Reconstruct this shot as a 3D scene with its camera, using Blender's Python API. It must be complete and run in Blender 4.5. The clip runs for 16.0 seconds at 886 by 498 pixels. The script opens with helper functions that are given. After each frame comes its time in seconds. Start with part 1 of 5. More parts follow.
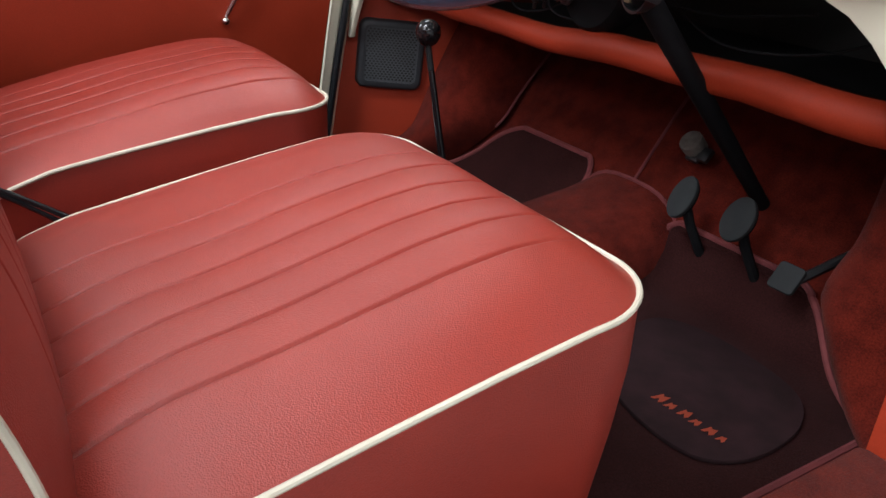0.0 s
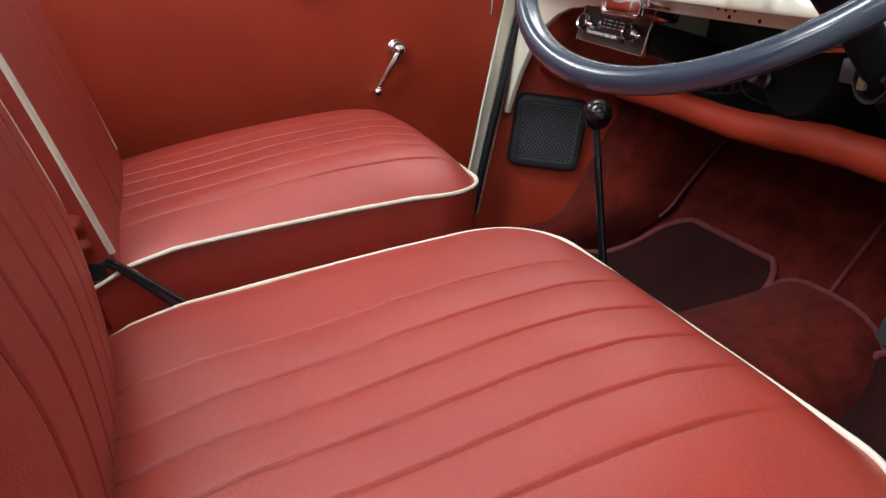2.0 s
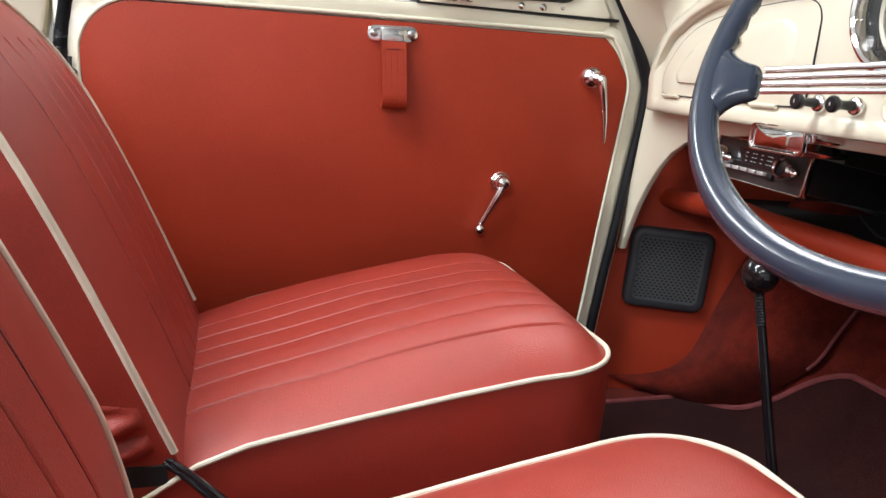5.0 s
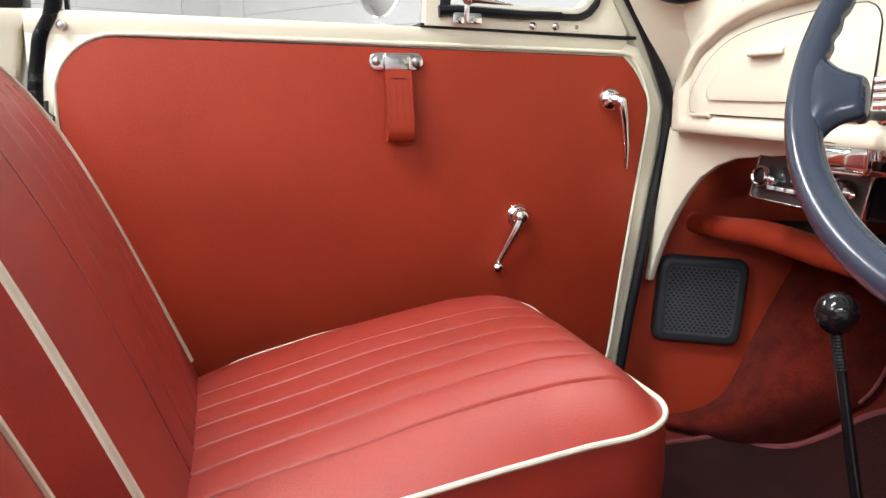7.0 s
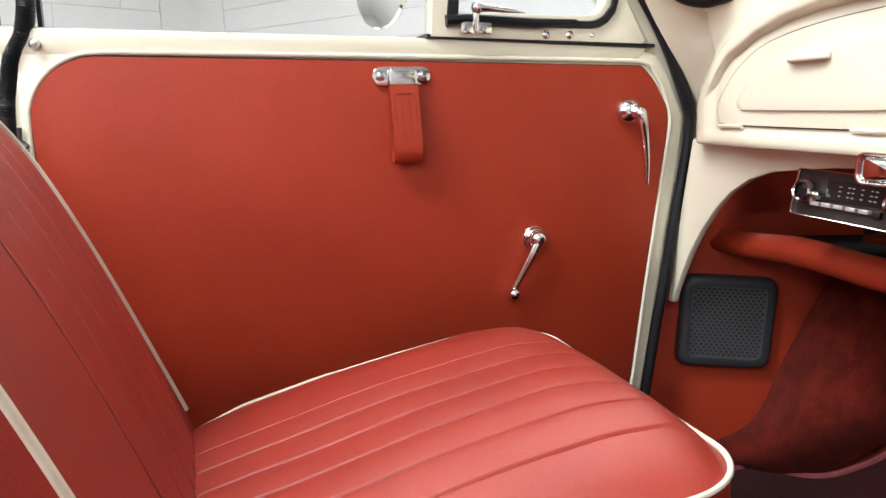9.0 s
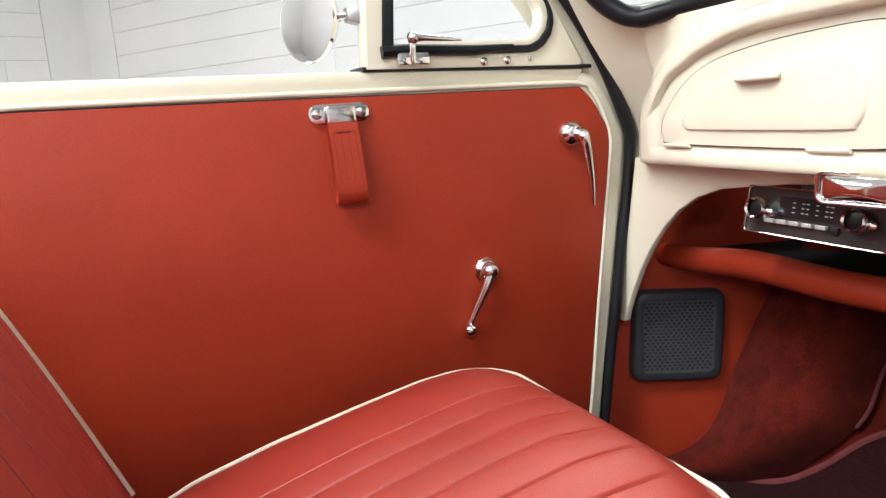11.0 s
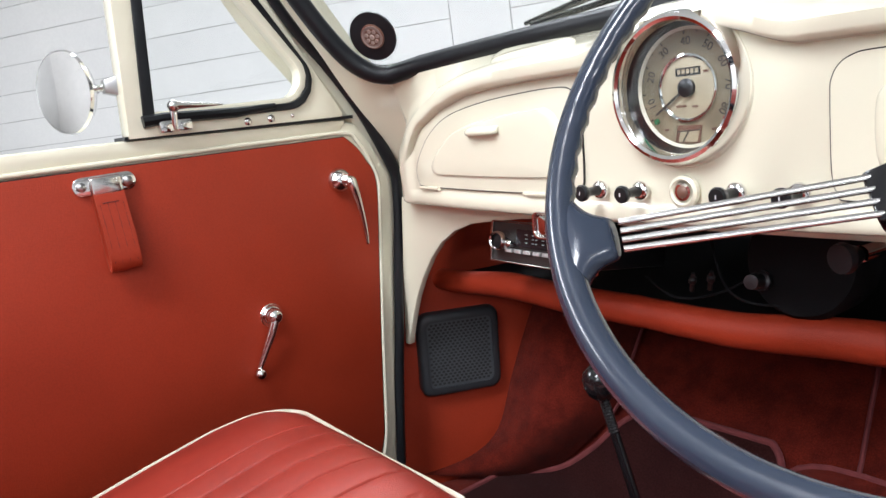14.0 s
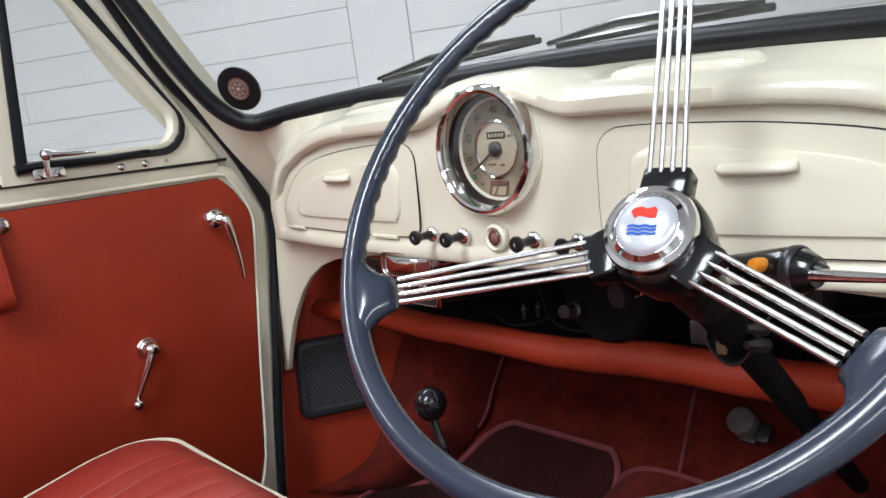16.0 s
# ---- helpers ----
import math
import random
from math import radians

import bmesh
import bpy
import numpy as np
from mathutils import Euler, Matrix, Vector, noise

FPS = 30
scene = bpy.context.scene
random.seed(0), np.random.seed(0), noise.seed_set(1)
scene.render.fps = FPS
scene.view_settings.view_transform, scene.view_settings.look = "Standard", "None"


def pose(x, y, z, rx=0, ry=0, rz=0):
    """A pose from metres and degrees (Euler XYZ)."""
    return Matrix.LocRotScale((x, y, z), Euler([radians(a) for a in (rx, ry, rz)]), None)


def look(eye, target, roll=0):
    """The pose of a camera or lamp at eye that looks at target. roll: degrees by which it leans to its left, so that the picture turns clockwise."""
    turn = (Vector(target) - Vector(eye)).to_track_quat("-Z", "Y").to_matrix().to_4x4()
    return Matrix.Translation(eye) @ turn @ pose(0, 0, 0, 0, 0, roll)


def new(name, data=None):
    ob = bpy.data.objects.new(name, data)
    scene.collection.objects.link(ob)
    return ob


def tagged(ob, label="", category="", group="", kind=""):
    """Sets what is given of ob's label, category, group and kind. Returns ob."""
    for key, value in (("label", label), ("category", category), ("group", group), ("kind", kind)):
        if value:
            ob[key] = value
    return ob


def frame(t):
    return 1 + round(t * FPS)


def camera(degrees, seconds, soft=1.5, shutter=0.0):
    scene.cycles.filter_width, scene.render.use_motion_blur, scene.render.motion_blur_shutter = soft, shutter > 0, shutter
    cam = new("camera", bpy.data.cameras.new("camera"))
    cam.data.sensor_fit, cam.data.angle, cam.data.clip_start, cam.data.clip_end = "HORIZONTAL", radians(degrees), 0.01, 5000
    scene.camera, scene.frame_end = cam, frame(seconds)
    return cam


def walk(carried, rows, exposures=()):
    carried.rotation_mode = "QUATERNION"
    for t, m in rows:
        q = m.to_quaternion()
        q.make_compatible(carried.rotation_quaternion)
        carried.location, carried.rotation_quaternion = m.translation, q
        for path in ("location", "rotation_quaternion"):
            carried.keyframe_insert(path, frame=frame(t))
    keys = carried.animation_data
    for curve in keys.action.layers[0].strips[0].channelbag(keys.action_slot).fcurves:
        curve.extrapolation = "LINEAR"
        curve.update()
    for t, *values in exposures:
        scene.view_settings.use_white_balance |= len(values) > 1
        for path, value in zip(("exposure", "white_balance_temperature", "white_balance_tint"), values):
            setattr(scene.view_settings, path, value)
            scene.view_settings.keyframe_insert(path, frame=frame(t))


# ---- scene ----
cam = camera(59.5, 16.0)
PATH = [
    (0, (0.865, 0.49, 0.948), (-0.644, 1.501, 0.111), 4.2),
    (0.5, (0.83, 0.508, 0.94), (-0.746, 1.443, 0.138), 4.3),
    (1, (0.793, 0.519, 0.936), (-0.841, 1.379, 0.168), 4.5),
    (1.5, (0.761, 0.535, 0.932), (-0.924, 1.321, 0.196), 4.4),
    (2, (0.726, 0.547, 0.933), (-1.003, 1.264, 0.23), 4.3),
    (2.5, (0.694, 0.552, 0.932), (-1.07, 1.221, 0.268), 4.1),
    (3, (0.664, 0.563, 0.941), (-1.13, 1.181, 0.312), 4.0),
    (3.5, (0.634, 0.565, 0.95), (-1.182, 1.155, 0.356), 4.0),
    (4, (0.601, 0.565, 0.954), (-1.236, 1.133, 0.406), 3.7),
    (4.5, (0.573, 0.565, 0.955), (-1.283, 1.115, 0.453), 3.3),
    (5, (0.544, 0.565, 0.957), (-1.328, 1.097, 0.493), 2.6),
    (7.5, (0.419, 0.561, 0.954), (-1.467, 1.104, 0.568), -0.3),
    (8, (0.399, 0.57, 0.952), (-1.492, 1.101, 0.575), -0.5),
    (10.3, (0.296, 0.521, 0.979), (-1.548, 1.215, 0.635), -3.1),
    (10.5, (0.294, 0.529, 0.982), (-1.546, 1.234, 0.638), -3.4),
    (11, (0.279, 0.524, 0.995), (-1.522, 1.319, 0.638), -4.4),
    (11.5, (0.286, 0.528, 0.999), (-1.482, 1.392, 0.641), -5.5),
    (12, (0.291, 0.525, 1.01), (-1.428, 1.478, 0.637), -6.5),
    (12.5, (0.308, 0.535, 1.019), (-1.376, 1.544, 0.638), -7.0),
    (13, (0.336, 0.543, 1.033), (-1.312, 1.607, 0.643), -7.3),
    (13.5, (0.359, 0.552, 1.043), (-1.256, 1.664, 0.652), -7.5),
    (14, (0.387, 0.558, 1.052), (-1.194, 1.721, 0.666), -7.6),
    (14.5, (0.414, 0.563, 1.063), (-1.135, 1.768, 0.675), -7.7),
    (15, (0.444, 0.562, 1.071), (-1.066, 1.816, 0.687), -7.7),
    (15.5, (0.48, 0.565, 1.079), (-1.001, 1.854, 0.698), -7.7),
    (16, (0.52, 0.566, 1.091), (-0.93, 1.89, 0.711), -7.5),
]
EXPOSURES = [(0, -0.4, 6250, 10), (2.5, -0.38, 6250, 10), (4, -0.3, 6300, 10), (5, -0.1, 6400, 10), (8, 0.1, 6450, 10), (11, 0.1, 6450, 10), (13, 0.05, 6350, 10), (14, -0.08, 6200, 10), (15, -0.3, 6150, 10), (16, -0.52, 6100, 10)]
walk(cam, [(t, look(eye, target, roll)) for t, eye, target, roll in PATH], EXPOSURES)


# ---- world, lights and exposure ----
world = bpy.data.worlds.new("world")
scene.world = world
world.use_nodes = True
world.node_tree.nodes["Background"].inputs[0].default_value = (0.9, 0.95, 1.0, 1)
world.node_tree.nodes["Background"].inputs[1].default_value = 0.3


def area_lamp(name, x, y, z, sx, sy, watts, colour):
    lamp = bpy.data.lights.new(name, "AREA")
    lamp.shape, lamp.size, lamp.size_y, lamp.energy, lamp.color = "RECTANGLE", sx, sy, watts, colour
    ob = new(name, lamp)
    ob.matrix_world = pose(x, y, z)
    return ob


LAMPS = [(3.8, -0.7), (0.2, -1.2), (4.8, -4.2), (1.4, -4.3), (-1.8, 1.9), (-3.2, -1.6)]
POWER = [112, 140, 165, 105, 50, 125]
for (lx, ly), watts in zip(LAMPS, POWER):
    area_lamp("lamp_light", lx, ly, 3.33, 0.5, 2.2, watts, (0.95, 0.965, 1.0))


# ---- materials ----
def material(name, colour, rough=0.5, metal=0.0, colour2=None, scale=6.0, grain=0.0, grain_scale=600.0, bump=0.0, coat=0.0,
             spec=0.5, sheen=0.0, vary=0.0, rough_vary=0.0, cell=False, crease=0.0):
    m = bpy.data.materials.new(name)
    m.use_nodes = True
    nt = m.node_tree
    b = nt.nodes["Principled BSDF"]
    b.inputs["Roughness"].default_value = rough
    b.inputs["Metallic"].default_value = metal
    b.inputs["Specular IOR Level"].default_value = spec
    b.inputs["Coat Weight"].default_value = coat
    b.inputs["Coat Roughness"].default_value = 0.06
    b.inputs["Sheen Weight"].default_value = sheen
    b.inputs["Base Color"].default_value = (*colour, 1)
    tc = nt.nodes.new("ShaderNodeTexCoord")
    if colour2:
        big = nt.nodes.new("ShaderNodeTexNoise")
        big.inputs["Scale"].default_value, big.inputs["Detail"].default_value = scale, 6
        nt.links.new(tc.outputs["Object"], big.inputs["Vector"])
        mix = nt.nodes.new("ShaderNodeMix")
        mix.data_type = "RGBA"
        mix.inputs[6].default_value, mix.inputs[7].default_value = (*colour, 1), (*colour2, 1)
        ramp = nt.nodes.new("ShaderNodeMapRange")
        ramp.inputs[1].default_value, ramp.inputs[2].default_value = 0.35, 0.65
        nt.links.new(big.outputs[0], ramp.inputs[0])
        nt.links.new(ramp.outputs[0], mix.inputs[0])
        last = mix.outputs[2]
        if vary:
            fine = nt.nodes.new("ShaderNodeTexNoise")
            fine.inputs["Scale"].default_value, fine.inputs["Detail"].default_value = grain_scale * 0.5, 3
            nt.links.new(tc.outputs["Object"], fine.inputs["Vector"])
            hsv = nt.nodes.new("ShaderNodeHueSaturation")
            mr = nt.nodes.new("ShaderNodeMapRange")
            mr.inputs[1].default_value, mr.inputs[2].default_value = 0.3, 0.7
            mr.inputs[3].default_value, mr.inputs[4].default_value = 1 - vary, 1 + vary
            nt.links.new(fine.outputs[0], mr.inputs[0])
            nt.links.new(mr.outputs[0], hsv.inputs["Value"])
            nt.links.new(last, hsv.inputs["Color"])
            last = hsv.outputs[0]
        nt.links.new(last, b.inputs["Base Color"])
        if rough_vary:
            rr = nt.nodes.new("ShaderNodeMapRange")
            rr.inputs[3].default_value, rr.inputs[4].default_value = rough - rough_vary, rough + rough_vary
            nt.links.new(big.outputs[0], rr.inputs[0])
            nt.links.new(rr.outputs[0], b.inputs["Roughness"])
    if grain:
        if cell:
            g = nt.nodes.new("ShaderNodeTexVoronoi")
            g.feature = "F1"
        else:
            g = nt.nodes.new("ShaderNodeTexNoise")
            g.inputs["Detail"].default_value = 4
        g.inputs["Scale"].default_value = grain_scale
        nt.links.new(tc.outputs["Object"], g.inputs["Vector"])
        bn = nt.nodes.new("ShaderNodeBump")
        bn.inputs["Strength"].default_value, bn.inputs["Distance"].default_value = grain, 0.001
        nt.links.new(g.outputs[0], bn.inputs["Height"])
        if bump:
            w = nt.nodes.new("ShaderNodeTexNoise")
            w.inputs["Scale"].default_value, w.inputs["Detail"].default_value = 28, 5
            nt.links.new(tc.outputs["Object"], w.inputs["Vector"])
            b2 = nt.nodes.new("ShaderNodeBump")
            b2.inputs["Strength"].default_value, b2.inputs["Distance"].default_value = bump, 0.004
            nt.links.new(w.outputs[0], b2.inputs["Height"])
            nt.links.new(b2.outputs[0], bn.inputs["Normal"])
            if crease:
                # leathery creases: cell borders pulled about by a coarse noise
                warp = nt.nodes.new("ShaderNodeTexNoise")
                warp.inputs["Scale"].default_value, warp.inputs["Detail"].default_value = 45, 3
                nt.links.new(tc.outputs["Object"], warp.inputs["Vector"])
                push = nt.nodes.new("ShaderNodeVectorMath")
                push.operation = "MULTIPLY_ADD"
                push.inputs[1].default_value = (0.02, 0.02, 0.02)
                nt.links.new(warp.outputs["Color"], push.inputs[0])
                nt.links.new(tc.outputs["Object"], push.inputs[2])
                cells = nt.nodes.new("ShaderNodeTexVoronoi")
                cells.feature = "DISTANCE_TO_EDGE"
                cells.inputs["Scale"].default_value = 270
                nt.links.new(push.outputs[0], cells.inputs["Vector"])
                edge = nt.nodes.new("ShaderNodeMapRange")
                edge.inputs[2].default_value = 0.14
                nt.links.new(cells.outputs["Distance"], edge.inputs[0])
                b3 = nt.nodes.new("ShaderNodeBump")
                b3.inputs["Strength"].default_value, b3.inputs["Distance"].default_value = crease, 0.0012
                nt.links.new(edge.outputs[0], b3.inputs["Height"])
                nt.links.new(b3.outputs[0], b2.inputs["Normal"])
        nt.links.new(bn.outputs[0], b.inputs["Normal"])
    return m


LEATHER = material("seat_vinyl", (0.33, 0.033, 0.019), 0.43, colour2=(0.29, 0.028, 0.017), scale=9, grain=0.30, grain_scale=800, bump=0.11,
                   spec=0.58, vary=0.07, rough_vary=0.10, cell=True, crease=0.045)
TRIM_RED = material("trim_vinyl", (0.35, 0.035, 0.012), 0.5, colour2=(0.315, 0.031, 0.0105), scale=7, grain=0.3, grain_scale=800, bump=0.2,
                    spec=0.30, vary=0.07, rough_vary=0.06, cell=True, crease=0.12)
PIPING = material("piping_vinyl", (0.74, 0.68, 0.54), 0.45, colour2=(0.66, 0.60, 0.47), scale=30, grain=0.1)
# carpet red is set darker to stand in for the footwell's shade
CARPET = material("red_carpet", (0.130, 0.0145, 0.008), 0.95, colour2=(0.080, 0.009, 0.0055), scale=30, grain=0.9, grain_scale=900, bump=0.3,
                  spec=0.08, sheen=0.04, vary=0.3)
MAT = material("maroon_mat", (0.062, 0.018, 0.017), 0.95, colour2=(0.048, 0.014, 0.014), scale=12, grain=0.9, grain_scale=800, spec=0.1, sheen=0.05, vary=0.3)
MAT_EDGE = material("mat_binding", (0.19, 0.037, 0.038), 0.85, colour2=(0.14, 0.028, 0.03), scale=40, grain=0.5, grain_scale=500)
HEEL = material("heel_rubber", (0.027, 0.011, 0.013), 0.85, colour2=(0.017, 0.007, 0.008), scale=26, grain=0.5, spec=0.2)
CREAM = material("cream_paint", (0.77, 0.735, 0.575), 0.2, colour2=(0.75, 0.715, 0.56), scale=3, grain=0.03, grain_scale=300, coat=0.6, spec=0.5)
CHROME = material("chrome", (0.82, 0.81, 0.80), 0.07, 1.0, colour2=(0.76, 0.75, 0.74), scale=20, rough_vary=0.03)
STEEL = material("satin_steel", (0.6, 0.6, 0.6), 0.3, 1.0, colour2=(0.5, 0.5, 0.5), scale=30)
RUBBER = material("black_rubber", (0.008, 0.009, 0.011), 0.36, colour2=(0.012, 0.013, 0.015), scale=15, grain=0.12, grain_scale=400, spec=0.3)
BLACK = material("black_enamel", (0.008, 0.008, 0.009), 0.32, colour2=(0.012, 0.012, 0.013), scale=12, spec=0.3)
DARK = material("dark_millboard", (0.01, 0.01, 0.01), 0.85, colour2=(0.014, 0.013, 0.012), scale=10, grain=0.3)
PLASTIC = material("speaker_plastic", (0.02, 0.022, 0.026), 0.5, colour2=(0.026, 0.028, 0.032), scale=20, grain=0.12, grain_scale=700)
GRILLE = material("grille_plastic", (0.06, 0.064, 0.07), 0.42, colour2=(0.05, 0.054, 0.06), scale=20)
WHEEL = material("wheel_plastic", (0.018, 0.026, 0.044), 0.22, colour2=(0.025, 0.034, 0.054), scale=9, coat=0.3, rough_vary=0.05, spec=0.5)
PEDAL = material("pedal_rubber", (0.017, 0.019, 0.020), 0.85, colour2=(0.012, 0.014, 0.015), scale=30, grain=0.2)
PAINT_WALL = material("white_wall_paint", (0.80, 0.79, 0.77), 0.75, colour2=(0.75, 0.745, 0.73), scale=1.2, grain=0.15, grain_scale=120, vary=0.02)
JOINT = material("wall_joint", (0.46, 0.45, 0.43), 0.9, colour2=(0.40, 0.39, 0.38), scale=5)
GREY_WALL = material("grey_wall_paint", (0.72, 0.72, 0.71), 0.8, colour2=(0.67, 0.67, 0.66), scale=1.2, grain=0.15, grain_scale=120, vary=0.02)
CONCRETE = material("grey_floor", (0.38, 0.375, 0.365), 0.45, colour2=(0.32, 0.315, 0.31), scale=1.5, grain=0.2, grain_scale=60)
DIAL = material("dial_face", (0.44, 0.36, 0.24), 0.45, colour2=(0.36, 0.29, 0.19), scale=20)
DIAL_INNER = material("dial_inner", (0.50, 0.42, 0.29), 0.5, colour2=(0.43, 0.36, 0.25), scale=20)
INK = material("dial_ink", (0.05, 0.04, 0.035), 0.6)
RED_DOT = material("red_lens", (0.45, 0.02, 0.02), 0.2)
GREEN_DOT = material("green_lens", (0.03, 0.18, 0.08), 0.2)
AMBER = material("amber_lens", (0.7, 0.25, 0.02), 0.15)
WHITE = material("white_enamel", (0.8, 0.8, 0.8), 0.2)
ENAMEL = material("silver_enamel", (0.74, 0.76, 0.80), 0.22, 0.45, colour2=(0.66, 0.69, 0.74), scale=40)
BLUE = material("blue_enamel", (0.03, 0.12, 0.5), 0.2)
RED_EN = material("red_enamel", (0.7, 0.05, 0.03), 0.2)
BROWN = material("badge_brown", (0.16, 0.075, 0.05), 0.5)
SILVER = material("badge_silver", (0.45, 0.38, 0.34), 0.4, 0.6)
ORANGE_TAN = material("tan_packing", (0.13, 0.085, 0.04), 0.7)
ORANGE = material("orange_print", (0.30, 0.045, 0.018), 0.7)
RADIO_FACE = material("radio_face", (0.02, 0.017, 0.016), 0.4, 0.0, colour2=(0.03, 0.025, 0.022), scale=20)
RADIO_GLASS = material("radio_scale", (0.015, 0.017, 0.02), 0.1)
GUNMETAL = material("dark_steel", (0.09, 0.09, 0.095), 0.35, 0.8, colour2=(0.05, 0.05, 0.055), scale=40)
RADIO_TRIM = material("aged_chrome", (0.55, 0.53, 0.51), 0.16, 1.0, colour2=(0.42, 0.40, 0.39), scale=60)
ROD = material("bright_rod", (0.74, 0.73, 0.71), 0.2, 1.0, colour2=(0.68, 0.67, 0.66), scale=30)
ALU = material("polished_aluminium", (0.84, 0.83, 0.81), 0.17, 1.0, colour2=(0.74, 0.73, 0.72), scale=50)
SATIN = material("satin_black", (0.006, 0.006, 0.007), 0.75, colour2=(0.009, 0.009, 0.010), scale=14, spec=0.12)
PALE = material("dull_bright_trim", (0.62, 0.61, 0.60), 0.28, 0.35, colour2=(0.5, 0.49, 0.48), scale=70)
GLOSS = material("gloss_black", (0.005, 0.005, 0.006), 0.14, colour2=(0.008, 0.008, 0.009), scale=18, spec=0.5)
WORN = material("worn_metal", (0.20, 0.18, 0.16), 0.5, 0.3, colour2=(0.13, 0.115, 0.10), scale=80)
GREEN_PRINT = material("scale_print", (0.5, 0.6, 0.55), 0.5)
SEAM = material("seam_thread", (0.31, 0.050, 0.036), 0.55)
STITCH = material("dark_thread", (0.08, 0.01, 0.01), 0.8)
DIFFUSER = material("lamp_diffuser", (0.9, 0.9, 0.9), 0.5)
DIFFUSER.node_tree.nodes["Principled BSDF"].inputs["Emission Color"].default_value = (0.97, 0.99, 1, 1)
DIFFUSER.node_tree.nodes["Principled BSDF"].inputs["Emission Strength"].default_value = 6.0
GLASS = bpy.data.materials.new("clear_glass")
GLASS.use_nodes = True
_g = GLASS.node_tree
_g.nodes.remove(_g.nodes["Principled BSDF"])
_t, _s, _m, _f, _p, _a = (_g.nodes.new(k) for k in ("ShaderNodeBsdfTransparent", "ShaderNodeBsdfGlossy", "ShaderNodeMixShader", "ShaderNodeLayerWeight", "ShaderNodeMath", "ShaderNodeMath"))
_p.operation, _a.operation = "POWER", "MULTIPLY_ADD"
_p.inputs[1].default_value, _a.inputs[1].default_value, _a.inputs[2].default_value = 5.0, 0.6, 0.045
_t.inputs[0].default_value = (0.95, 0.97, 0.97, 1)
_s.inputs["Roughness"].default_value = 0.02
_g.links.new(_f.outputs["Facing"], _p.inputs[0])
_g.links.new(_p.outputs[0], _a.inputs[0])
_g.links.new(_a.outputs[0], _m.inputs[0])
_g.links.new(_t.outputs[0], _m.inputs[1])
_g.links.new(_s.outputs[0], _m.inputs[2])
_g.links.new(_m.outputs[0], _g.nodes["Material Output"].inputs[0])
MIRROR = material("mirror_glass", (0.85, 0.86, 0.87), 0.015, 1.0)


# ---- building helpers ----
def thing(name, at, label, category, kind="", group=""):
    ob = new(name)
    ob.empty_display_size = 0.05
    ob.matrix_world = Matrix.Translation(at)
    tagged(ob, label, category, group, kind)
    return ob


def part(name, bm, mat, parent=None, label="", smooth=40, sub=0, bevel=0.0):
    """One mesh object from a bmesh in world places, under parent."""
    me = bpy.data.meshes.new(name)
    bmesh.ops.recalc_face_normals(bm, faces=bm.faces[:])
    if bevel:
        sharp = [e for e in bm.edges if len(e.link_faces) == 2 and e.calc_face_angle(0) > radians(40)]
        bmesh.ops.bevel(bm, geom=sharp, offset=bevel, segments=2, profile=0.5, affect="EDGES", clamp_overlap=True)
    bm.to_mesh(me)
    bm.free()
    me.materials.append(mat)
    if smooth:
        me.polygons.foreach_set("use_smooth", [True] * len(me.polygons))
        me.set_sharp_from_angle(angle=radians(smooth))
    ob = new(name, me)
    if parent is not None:
        ob.parent = parent
        top = parent
        base = Matrix.Identity(4)
        while top is not None:
            base = top.matrix_basis if top.parent is None else base
            top = top.parent
        ob.matrix_parent_inverse = base.inverted() if parent.parent is None else Matrix.Identity(4)
    if label:
        ob["label"] = label
    if sub:
        md = ob.modifiers.new("smooth", "SUBSURF")
        md.levels = md.render_levels = sub
    return ob


def grid(bm, rows, close_u=False, close_v=False):
    """Quads between rows of points; u runs within a row, v from row to row."""
    vs = [[bm.verts.new(p) for p in r] for r in rows]
    nv, nu = len(vs), len(vs[0])
    for j in range(nv if close_v else nv - 1):
        for i in range(nu if close_u else nu - 1):
            a, b = vs[j][i], vs[j][(i + 1) % nu]
            c, d = vs[(j + 1) % nv][(i + 1) % nu], vs[(j + 1) % nv][i]
            bm.faces.new((a, b, c, d))
    return vs


def tube(bm, pts, r, closed=False, segs=10, cap=True):
    """A round bar along points; r is one radius or a radius for each point."""
    pts = [Vector(p) for p in pts]
    n = len(pts)
    rs = [float(v) for v in r] if isinstance(r, (list, tuple)) else [float(r)] * n
    tang = []
    for i in range(n):
        a = pts[i - 1] if (i > 0 or closed) else pts[i]
        b = pts[(i + 1) % n] if (i < n - 1 or closed) else pts[i]
        tang.append((b - a).normalized())
    ref = Vector((0, 0, 1)) if abs(tang[0].z) < 0.9 else Vector((1, 0, 0))
    side = (ref - tang[0] * ref.dot(tang[0])).normalized()
    rows = []
    for i in range(n):
        side = (side - tang[i] * side.dot(tang[i])).normalized()
        other = tang[i].cross(side)
        rows.append([pts[i] + rs[i] * (math.cos(k * math.tau / segs) * side + math.sin(k * math.tau / segs) * other) for k in range(segs)])
    vs = grid(bm, rows, close_u=True, close_v=closed)
    if cap and not closed:
        bm.faces.new(vs[0])
        bm.faces.new(vs[-1])


